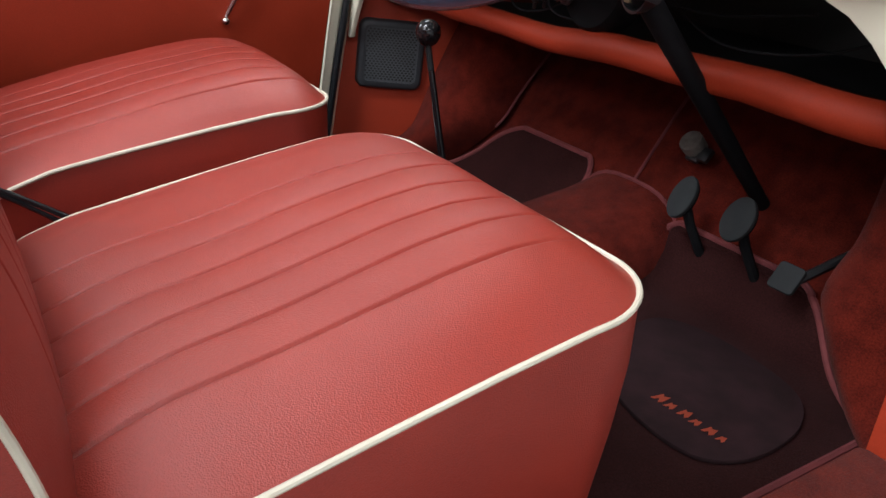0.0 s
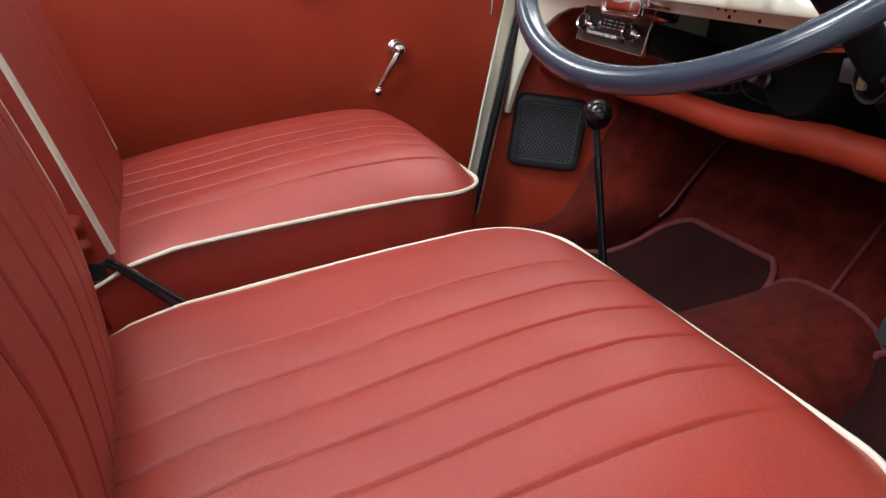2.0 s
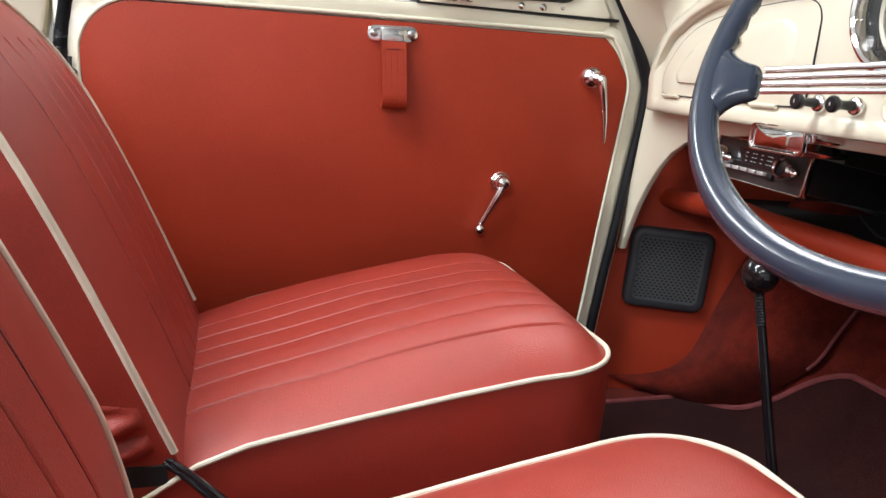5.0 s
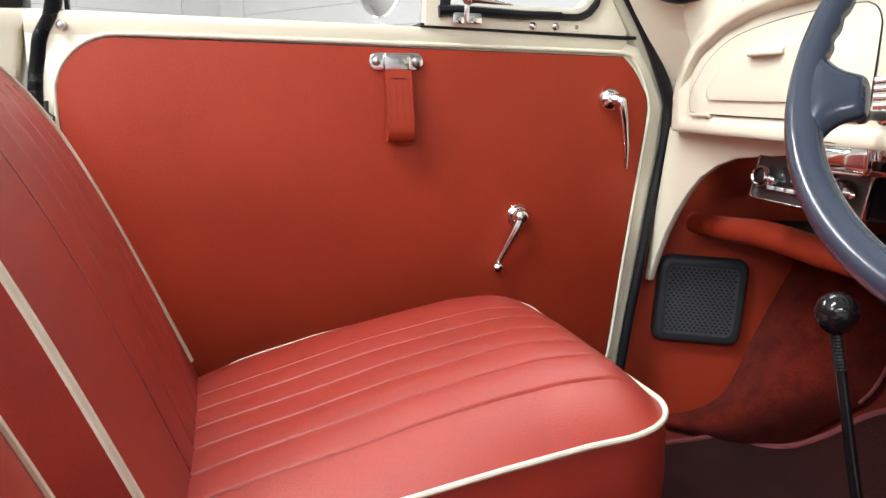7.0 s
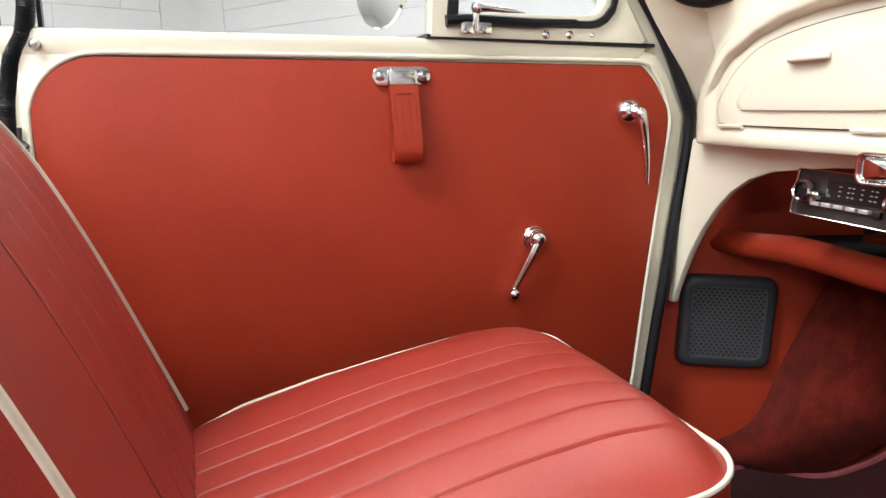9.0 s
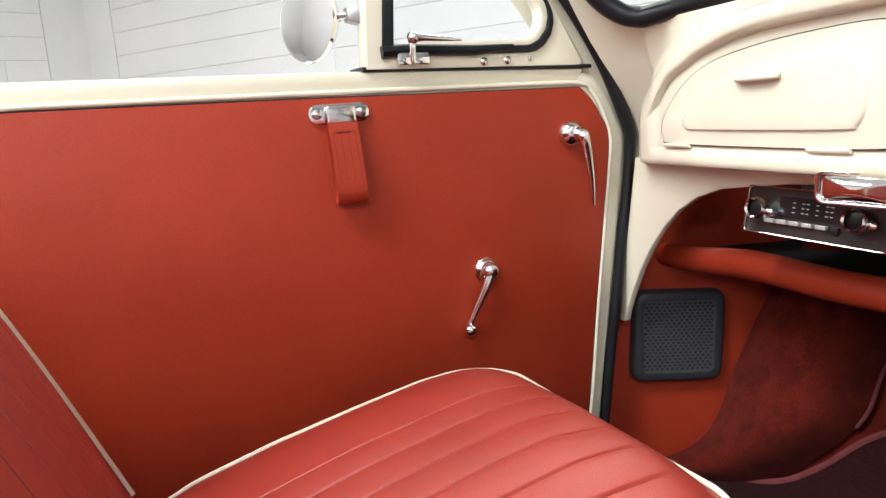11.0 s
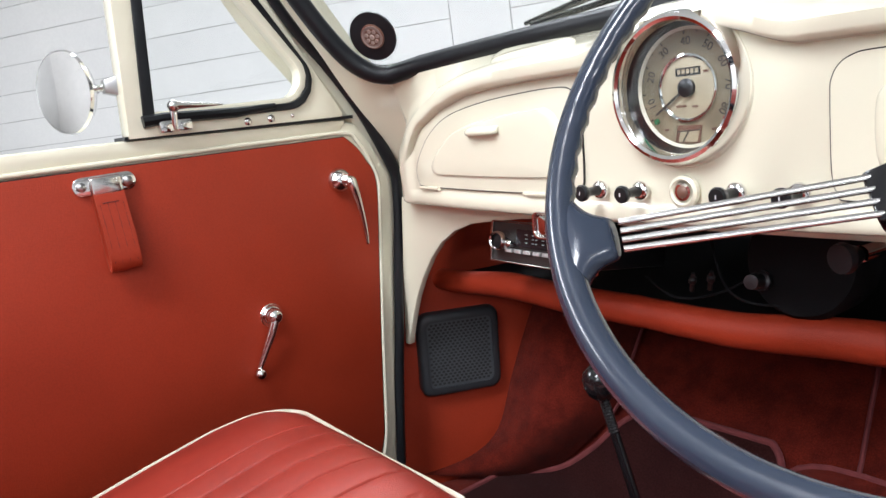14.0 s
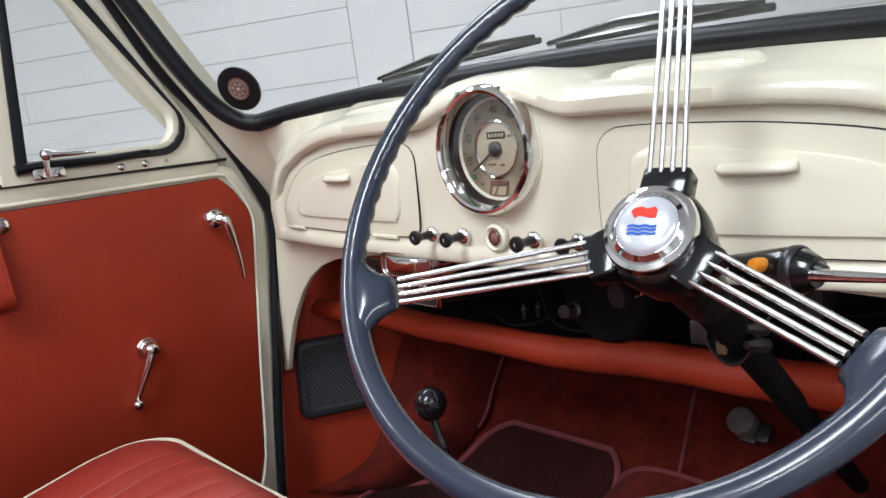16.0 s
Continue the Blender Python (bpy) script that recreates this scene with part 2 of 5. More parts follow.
def lathe(bm, profile, m, segs=32, cap=True):
    """A turned shape: profile of (radius, height) along the z axis of m."""
    rows = []
    for r, h in profile:
        rows.append([m @ Vector((r * math.cos(k * math.tau / segs), r * math.sin(k * math.tau / segs), h)) for k in range(segs)])
    vs = grid(bm, rows, close_u=True)
    if cap and profile[0][0] > 1e-5:
        bm.faces.new(vs[0])
    if cap and profile[-1][0] > 1e-5:
        bm.faces.new(vs[-1])
    bmesh.ops.remove_doubles(bm, verts=bm.verts[:], dist=1e-6)


def prism(bm, outline, m, h0, h1):
    """A plate with an outline in the xy plane of m, from height h0 to h1."""
    a = [bm.verts.new(m @ Vector((x, y, h0))) for x, y in outline]
    b = [bm.verts.new(m @ Vector((x, y, h1))) for x, y in outline]
    bm.faces.new(a)
    bm.faces.new(b)
    n = len(a)
    for i in range(n):
        bm.faces.new((a[i], a[(i + 1) % n], b[(i + 1) % n], b[i]))


def box(bm, x0, x1, y0, y1, z0, z1, m=Matrix.Identity(4)):
    prism(bm, [(x0, y0), (x1, y0), (x1, y1), (x0, y1)], m, z0, z1)


def ring(bm, outer, inner, m, h0, h1):
    """A frame between two outlines with the same count of points."""
    n = len(outer)
    rows = [[m @ Vector((*p, h)) for p in o] for o, h in ((outer, h0), (outer, h1), (inner, h1), (inner, h0))]
    grid(bm, rows, close_u=True, close_v=True)


def rounded(x0, x1, y0, y1, r, n=6):
    """A rectangle's outline with round corners; r is one radius or four, from the corner at x0, y0 round by x1, y0."""
    rr = r if isinstance(r, (list, tuple)) else [r] * 4
    out = []
    for (cx, cy, a0), q in zip(((x0, y0, 180), (x1, y0, 270), (x1, y1, 0), (x0, y1, 90)), rr):
        ox, oy = cx + (q if cx == x0 else -q), cy + (q if cy == y0 else -q)
        for k in range(n + 1):
            a = radians(a0 + 90 * k / n)
            out.append((ox + q * math.cos(a), oy + q * math.sin(a)))
    return out


def smooth_line(pts, n=8, closed=False):
    """A Catmull-Rom curve through points."""
    pts = [Vector(p) for p in pts]
    out, c = [], len(pts)
    for i in range(c if closed else c - 1):
        p1, p2 = pts[i], pts[(i + 1) % c]
        p0 = pts[i - 1] if (i > 0 or closed) else p1
        p3 = pts[(i + 2) % c] if (i < c - 2 or closed) else p2
        for k in range(n):
            t = k / n
            out.append(0.5 * (2 * p1 + (p2 - p0) * t + (2 * p0 - 5 * p1 + 4 * p2 - p3) * t * t + (3 * p1 - p0 - 3 * p2 + p3) * t ** 3))
    if not closed:
        out.append(pts[-1])
    return out


def soft_table(table):
    """The same table with a curve run through its points."""
    return [(p.x, p.y) for p in smooth_line([(x, y, 0) for x, y in table], 10)]


def interp(x, table):
    xs, ys = zip(*table)
    return float(np.interp(x, xs, ys))


def facing(o, z, up=(0, 0, 1)):
    """A frame at o whose z axis points along z, with y as near to up as it goes."""
    z = Vector(z).normalized()
    x = Vector(up).cross(z).normalized()
    y = z.cross(x)
    m = Matrix((x, y, z)).transposed().to_4x4()
    m.translation = o
    return m


def letters(text, size, m, mat, parent, name="numeral", depth=0.0002):
    c = bpy.data.curves.new("letters", "FONT")
    c.body, c.size, c.align_x, c.align_y, c.extrude = text, size, "CENTER", "CENTER", depth
    tmp = new("letters", c)
    me = bpy.data.meshes.new_from_object(tmp.evaluated_get(bpy.context.evaluated_depsgraph_get()))
    bpy.data.objects.remove(tmp)
    bm = bmesh.new()
    bm.from_mesh(me)
    bpy.data.meshes.remove(me)
    bm.transform(m)
    return part(name, bm, mat, parent, smooth=0)


CX = -0.052  # the car's middle
DOOR = pose(-0.66, 0, 0) @ Matrix(((0, 0, 1, 0), (1, 0, 0, 0), (0, 1, 0, 0), (0, 0, 0, 1)))  # a plate's x is the car's y, its y is up, its height is to the right
FACE = Matrix(((1, 0, 0, 0), (0, 0, -1, 0), (0, 1, 0, 0), (0, 0, 0, 1)))  # a plate's x is x, its y is up, its height comes to the rear


# ---- the garage ----
A = radians(31)
H_DIR, N_DIR = Vector((math.cos(A), math.sin(A), 0)), Vector((-math.sin(A), math.cos(A), 0))
WALL = Matrix((H_DIR, (0, 0, 1), -N_DIR)).transposed().to_4x4()  # a plate's x runs along the long wall, its y is up, its height comes into the room
WALL.translation = N_DIR * 4.6
CORNER = -6.35  # where the short wall meets the long one
SIDE = Matrix((N_DIR, (0, 0, 1), H_DIR)).transposed().to_4x4()
SIDE.translation = N_DIR * 4.6 + H_DIR * CORNER

bm = bmesh.new()
box(bm, -9, 9, -7, 9, -0.1, 0)
floor = tagged(part("floor", bm, CONCRETE, smooth=0), "smooth grey concrete garage floor", "floor", kind="structure")
bm = bmesh.new()
box(bm, -9, 9, -7, 9, 3.5, 3.6)
tagged(part("ceiling", bm, PAINT_WALL, smooth=0), "plain white garage ceiling", "ceiling", kind="structure")
for nm, m, a, b in (("wall_long", WALL, CORNER - 0.1, 12), ("wall_side", SIDE, -12, 0)):
    bm = bmesh.new()
    box(bm, a, b, 0, 3.5, -0.2, 0, m)
    tagged(part(nm, bm, JOINT, smooth=0), "white painted block wall with fine joints", "wall", kind="structure")
for nm, (x0, x1, y0, y1) in (("wall_east", (7.5, 7.7, -7, 9)), ("wall_south", (-9, 9, -6.2, -6))):
    bm = bmesh.new()
    box(bm, x0, x1, y0, y1, 0, 3.5)
    tagged(part(nm, bm, GREY_WALL, smooth=0), "plain grey painted garage wall", "wall", kind="structure")

# ---- the car's shell ----
bm = bmesh.new()
box(bm, -0.70, 0.60, -0.2, 1.46, 0.33, 0.37)
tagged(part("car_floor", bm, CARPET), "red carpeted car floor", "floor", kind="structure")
# toe board, rising ahead of the floor
bm = bmesh.new()
grid(bm, [[(x, y, z) for x in np.linspace(-0.70, 0.60, 20)] for y, z in ((1.40, 0.372), (1.42, 0.374), (1.455, 0.40), (1.50, 0.465), (1.54, 0.507), (1.60, 0.575), (1.68, 0.66), (1.75, 0.75))])
tagged(part("toe_board", bm, CARPET), "sloping toe board under red carpet, coloured darker for shade", "carpet", kind="structure")
bm = bmesh.new()
box(bm, -0.72, 0.62, 1.74, 1.78, 0.30, 1.10)
tagged(part("bulkhead", bm, DARK), "black bulkhead behind the dashboard", "bulkhead", kind="structure")

bm = bmesh.new()
box(bm, -0.66, 0.56, -0.18, 1.74, 0.0, 0.329)
tagged(part("underbody", bm, DARK), "plain dark underbody of the car on the garage floor", "underbody", kind="structure")

# gearbox tunnel
bm = bmesh.new()
rows = []
for y, w, z in ((0.2, 0.10, 0.44), (0.9, 0.10, 0.45), (1.15, 0.11, 0.455), (1.33, 0.12, 0.46), (1.44, 0.12, 0.48), (1.50, 0.115, 0.50)):
    rows.append([(CX + w * 1.15 * math.copysign(abs(math.cos(a)) ** 0.7, math.cos(a)), y, 0.36 + (z - 0.36) * math.sin(a) ** 0.7) for a in np.linspace(math.pi, 0, 17)])
grid(bm, rows)
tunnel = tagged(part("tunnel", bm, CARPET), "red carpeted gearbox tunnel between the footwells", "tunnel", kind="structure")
bm = bmesh.new()
tube(bm, [Vector(p) + Vector((0, 0.002, 0.002)) for p in rows[-1]], 0.004, segs=6)
part("binding", bm, MAT_EDGE, tunnel, "dull red edge binding")

# passenger side kick panel, red vinyl
KICK = Matrix.Translation((-0.702, 1.25, 0)) @ Matrix.Rotation(radians(-21), 4, "Z") @ Matrix(((0, 0, 1, 0), (1, 0, 0, 0), (0, 1, 0, 0), (0, 0, 0, 1)))
bm = bmesh.new()
prism(bm, [(-0.075, 0.34), (0.30, 0.34), (0.30, 0.92), (-0.002, 0.92), (-0.002, 0.80), (-0.03, 0.66)], KICK, -0.02, 0)
tagged(part("kick_panel", bm, TRIM_RED), "red vinyl kick panel beside the passenger footwell", "panel", kind="structure")
KICK_D = Matrix.Translation((2 * CX + 0.668, 1.25, 0)) @ Matrix.Rotation(radians(9), 4, "Z") @ Matrix(((0, 0, -1, 0), (1, 0, 0, 0), (0, 1, 0, 0), (0, 0, 0, 1)))
bm = bmesh.new()
prism(bm, [(0.0, 0.34), (0.30, 0.34), (0.30, 0.92), (0.0, 0.92)], KICK_D, -0.02, 0)
tagged(part("kick_panel_driver", bm, TRIM_RED), "red vinyl kick panel beside the driver's footwell", "panel", kind="structure")


def arch_carpet(flip, name, label):
    def side(p):
        return Vector((2 * CX - p.x, p.y, p.z)) if flip else p
    near = smooth_line([(-0.700, 1.25, 0.396), (-0.664, 1.33, 0.410), (-0.642, 1.385, 0.45), (-0.625, 1.42, 0.55), (-0.585, 1.455, 0.68), (-0.54, 1.48, 0.76)], 5)
    far = smooth_line([(-0.62, 1.37, 0.36), (-0.555, 1.425, 0.378), (-0.466, 1.498, 0.482), (-0.472, 1.56, 0.548), (-0.478, 1.613, 0.606), (-0.48, 1.70, 0.70)], 5)
    rows = []
    for i in range(len(near)):
        a, b = near[i], far[i]
        bulge = Vector((0.045, -0.05, 0.03)) * min(1, i / 10)
        rows.append([side(a.lerp(b, t) + bulge * math.sin(math.pi * t)) for t in np.linspace(0, 1, 14).tolist()])
    bm = bmesh.new()
    grid(bm, rows)
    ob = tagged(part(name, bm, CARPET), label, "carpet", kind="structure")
    bm = bmesh.new()
    tube(bm, [side(p + Vector((0.002, -0.003, 0.003))) for p in far[10:]], 0.0032, segs=6)
    part("seam_welt", bm, MAT_EDGE, ob, "pale red welted seam")


arch_carpet(False, "wheel_arch_carpet", "red carpet moulded over the passenger wheel arch")
arch_carpet(True, "wheel_arch_carpet_driver", "red carpet moulded over the driver's wheel arch")
toe = bpy.data.objects["toe_board"]
bm = bmesh.new()
tube(bm, [(0.03, 1.452, 0.403), (-0.01, 1.468, 0.424), (-0.058, 1.487, 0.452), (-0.064, 1.50, 0.470), (-0.068, 1.53, 0.502), (-0.077, 1.58, 0.557), (-0.085, 1.63, 0.612), (-0.090, 1.69, 0.675)], 0.0035, segs=6)
part("seam_welt", bm, MAT_EDGE, toe, "pale red welted seam")
# sill under the open driver's door, and panels that close the front
bm = bmesh.new()
box(bm, 0.556, 0.66, -0.2, 1.25, 0.30, 0.447)
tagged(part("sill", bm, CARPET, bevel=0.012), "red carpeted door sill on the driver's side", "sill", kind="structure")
bm = bmesh.new()
grid(bm, [[(CX + 0.62 * s, y + 0.085 * (1 - s * s) * k, z + 0.03 * (1 - s * s)) for s in np.linspace(-1, 1, 21).tolist()] for y, z, k in ((1.235, 1.075, 1), (1.40, 1.085, 0.6), (1.80, 1.06, 0))])
tagged(part("scuttle_top", bm, CREAM), "cream painted scuttle ahead of the windscreen", "panel", kind="structure")
for nm, x in (("scuttle_wall_passenger", -0.735), ("scuttle_wall_driver", 0.596)):
    bm = bmesh.new()
    box(bm, x - 0.01, x + 0.01, 1.26, 1.78, 0.30, 1.07)
    tagged(part(nm, bm, CREAM), "cream painted side of the scuttle", "panel", kind="structure")

# cream scuttle side below the dashboard
bm = bmesh.new()
out = [(-0.634, 0.888), (-0.650, 0.81), (-0.666, 0.73), (-0.680, 0.650), (-0.667, 0.650)]
arc = [(-0.661, 0.668), (-0.646, 0.70), (-0.626, 0.738), (-0.602, 0.773), (-0.572, 0.808), (-0.541, 0.835), (-0.505, 0.855), (-0.464, 0.868), (-0.42, 0.8735), (-0.36, 0.880), (-0.2, 0.886)]
prism(bm, out + arc + [(-0.2, 0.905), (-0.630, 0.905)], FACE @ pose(0, 0, -1.238), -0.012, 0.0)
tagged(part("scuttle_side", bm, CREAM, bevel=0.003), "cream painted scuttle panel curving down beside the dashboard", "panel", kind="structure")
bm = bmesh.new()
out = [(0.59, 0.90), (0.59, 0.652), (0.555, 0.652)]
arc = [(0.548, 0.67), (0.536, 0.71), (0.518, 0.755), (0.495, 0.793), (0.470, 0.823), (0.449, 0.843), (0.42, 0.863), (0.39, 0.875), (0.34, 0.882), (0.256, 0.886)]
prism(bm, out + arc + [(0.256, 0.905), (0.50, 0.905)], FACE @ pose(0, 0, -1.238), -0.012, 0.0)
tagged(part("scuttle_side_driver", bm, CREAM, bevel=0.003), "cream painted scuttle panel at the driver's end of the dashboard", "panel", kind="structure")

# flange under the lip of the dashboard, with its drilled holes
bm = bmesh.new()
box(bm, -0.1995, 0.2555, 1.224, 1.236, 0.884, 0.9045)
fl = tagged(part("dash_flange", bm, CREAM, bevel=0.002), "narrow cream flange with drilled holes under the dashboard", "panel", kind="structure")
for x, z in ((-0.082, 0.8985), (-0.068, 0.8975), (-0.052, 0.898), (-0.060, 0.8895), (-0.008, 0.8895), (-0.173, 0.8905)):
    bm = bmesh.new()
    lathe(bm, [(0.0028, 0.0), (0.0024, 0.0007), (0, 0.0005)], facing((x, 1.224, z), (0, -1, 0)), 12)
    part("hole", bm, DARK, fl, "small dark hole")

# padded roll along the parcel shelf
ROLL_Z = [(-0.68, 0.744), (-0.5, 0.750), (-0.3, 0.753), (-0.1, 0.749), (0.1, 0.751), (0.3, 0.755), (0.54, 0.754)]
ROLL_R = [(-0.70, 0.0175), (-0.60, 0.0190), (-0.5, 0.0205), (-0.2, 0.020), (0.0, 0.0225), (0.3, 0.0245), (0.54, 0.0255)]
bm = bmesh.new()
pts, rad = [], []
for x in np.linspace(-0.692, 0.54, 122):
    w = 0.003 * math.sin(11 * x + 0.6) + 0.0015 * math.sin(25 * x + 1)
    pts.append((x, 1.325 + 0.012 * math.sin(5 * x), interp(x, ROLL_Z) + w))
    rad.append(interp(x, ROLL_R) + 0.0012 * noise.noise(Vector((x * 18, 4, 0))) + 0.0005 * noise.noise(Vector((x * 60, 9, 0))))
tube(bm, pts, rad, segs=14)
shelf = thing("parcel_shelf", (CX, 1.4, 0.74), "parcel shelf with a padded red vinyl front roll", "shelf")
part("roll", bm, TRIM_RED, shelf, "padded red vinyl roll")
bm = bmesh.new()
box(bm, -0.66, 0.54, 1.34, 1.74, 0.738, 0.748)
part("board", bm, SATIN, shelf, "black shelf board")

# ---- passenger door ----
door = thing("passenger_door", (-0.68, 0.8, 0.42), "closed cream passenger door with a red vinyl trim panel", "car door")
panel = smooth_line([(1.1675, 1.0095, 0), (1.186, 0.992, 0), (1.200, 0.970, 0), (1.2140, 0.93, 0), (1.198, 0.808, 0), (1.180, 0.681, 0), (1.159, 0.523, 0)], 4)
top_rear = rounded(0.370, 0.6, 0.5, 1.0245, [0, 0, 0, 0.075], 8)[-9:]
trim = [(p.x, p.y) for p in panel] + [(1.14, 0.47), (0.40, 0.47), (0.372, 0.50)] + [(0.372, 0.9)]
trim += [(x, y) for x, y in reversed(top_rear)] + [(0.763, 1.0185)]
bm = bmesh.new()
prism(bm, trim, DOOR, -0.006, 0.002)
part("trim_panel", bm, TRIM_RED, door, "flat red vinyl trim panel with a leathery grain", bevel=0.0015)
bm = bmesh.new()
tube(bm, [DOOR @ Vector((x, y, 0.0005)) for x, y in trim], 0.0011, closed=True, segs=6)
part("panel_edge", bm, RUBBER, door, "thin dark gap round the trim panel")
bm = bmesh.new()
prism(bm, [(1.246, 0.938), (1.238, 0.862), (1.224, 0.778), (1.202, 0.631), (1.183, 0.507), (1.165, 0.445), (0.385, 0.445), (0.338, 0.49), (0.338, 1.035), (1.18, 1.031), (1.196, 1.026), (1.220, 0.989)], DOOR, -0.10, -0.003)
part("shell", bm, CREAM, door, "cream painted door shell", bevel=0.006)
bm = bmesh.new()
prism(bm, [(0.338, 1.024), (1.168, 1.016), (1.182, 1.0365), (0.862, 1.0475), (0.338, 1.0585)], DOOR, -0.10, -0.002)
part("waist_rail", bm, CREAM, door, "cream painted waist rail", bevel=0.006)
bm = bmesh.new()
prism(bm, [(0.848, 1.0475), (1.19, 1.0355), (1.19, 1.0405), (0.848, 1.0525)], DOOR, -0.05, 0.0005)
part("rubber_strip", bm, RUBBER, door, "black rubber strip")
# inner step that the trim sits in
bm = bmesh.new()
tube(bm, smooth_line([DOOR @ Vector((y, z, -0.0005)) for y, z in ((1.142, 0.46), (1.1635, 0.523), (1.1845, 0.681), (1.2025, 0.808), (1.2155, 0.90), (1.2185, 0.935), (1.2065, 0.974), (1.190, 1.002), (1.174, 1.0145), (1.1, 1.018), (0.763, 1.0245), (0.50, 1.0285)) + tuple((0.447 + 0.079 * math.cos(radians(q)), 0.9495 + 0.079 * math.sin(radians(q))) for q in range(90, 181, 15)) + ((0.368, 0.85), (0.368, 0.5))], 5), 0.0034, segs=12)
part("inner_frame", bm, CREAM, door, "cream painted rolled door edge")

# quarter light
def corner(pts, r, n=8):
    """Four corners whose third one is rounded."""
    a, p, c = (Vector((*q, 0)) for q in pts[1:4])
    u, v = (a - p).normalized(), (c - p).normalized()
    half = u.angle(v) / 2
    reach = r / math.tan(half)
    mid = p + (u + v).normalized() * (r / math.sin(half))
    e0, e1 = p + u * reach - mid, p + v * reach - mid
    arc = [mid + e0.lerp(e1, k / n).normalized() * r for k in range(n + 1)]
    return [pts[0], pts[1]] + [(q.x, q.y) for q in arc] + [pts[3]]


glass = corner([(0.913, 1.345), (0.8895, 1.0795), (1.1385, 1.0775), (0.943, 1.345)], 0.030)
vent = corner([(0.913, 1.352), (0.8895, 1.0725), (1.1560, 1.0690), (0.955, 1.352)], 0.038)
gask = corner([(0.902, 1.362), (0.8735, 1.0625), (1.1620, 1.0595), (0.968, 1.362)], 0.042)
fram = corner([(0.874, 1.375), (0.853, 1.049), (1.1735, 1.0405), (0.985, 1.375)], 0.004)
bm = bmesh.new()
ring(bm, fram, gask, DOOR, -0.03, 0.004)
ql = part("quarter_light_frame", bm, CREAM, door, "cream painted quarter light frame", bevel=0.003)
bm = bmesh.new()
ring(bm, gask, vent, DOOR, -0.022, 0.008)
part("gasket", bm, RUBBER, ql, "black rubber gasket", bevel=0.003)
bm = bmesh.new()
grid(bm, [[DOOR @ Vector((*p, h)) for p in o[1:]] for o, h in ((vent, -0.02), (vent, 0.004), (glass, 0.004), (glass, -0.02))])
part("vent_frame", bm, CREAM, ql, "cream inner frame of the glass", bevel=0.0015)
bm = bmesh.new()
bm.faces.new([bm.verts.new(DOOR @ Vector((*p, -0.008))) for p in glass])
gl = part("pane", bm, GLASS, ql, "clear glass")
gl.visible_shadow = False
bm = bmesh.new()
tube(bm, [DOOR @ Vector(p) for p in ((0.872, 1.068, 0.008), (0.90, 1.070, 0.009), (1.0, 1.066, 0.009), (1.06, 1.0685, 0.008))], [0.008, 0.0075, 0.007, 0.004], segs=8)
part("seal_lip", bm, RUBBER, ql, "black rubber lip")
for y, q in ((1.016, 1.0), (1.052, 1.0), (1.086, 0.55)):
    bm = bmesh.new()
    lathe(bm, [(0.0055 * q, 0.0), (0.0055 * q, 0.002), (0.003 * q, 0.004), (0, 0.0045)], DOOR @ pose(y, 1.0515, 0.004), 12)
    part("screw", bm, CHROME, ql, "chrome screw")
# catch of the quarter light
for y0, y1, top in ((0.8905, 0.9095, 1.0705), (0.9125, 0.9345, 1.0690)):
    bm = bmesh.new()
    box(bm, y0, y1, 1.0505, top, 0.002, 0.015, DOOR)
    part("catch_block", bm, CHROME, ql, "worn chrome catch block", bevel=0.003)
bm = bmesh.new()
tube(bm, [DOOR @ Vector(p) for p in ((0.911, 1.056, 0.010), (0.9115, 1.070, 0.014), (0.912, 1.086, 0.014))], [0.0055, 0.0048, 0.0052], segs=12)
lathe(bm, [(0.0, -0.0085), (0.005, -0.007), (0.008, -0.002), (0.008, 0.003), (0.005, 0.0072), (0.0, 0.0085)], DOOR @ pose(0.9125, 1.0845, 0.016), 16)
tube(bm, [DOOR @ Vector(p) for p in ((0.914, 1.0845, 0.018), (0.926, 1.0835, 0.02), (0.95, 1.0815, 0.019), (0.979, 1.0790, 0.017))], [0.0062, 0.0046, 0.0035, 0.0012], segs=10)
part("catch_lever", bm, CHROME, ql, "chrome catch lever with a ball end", smooth=80)


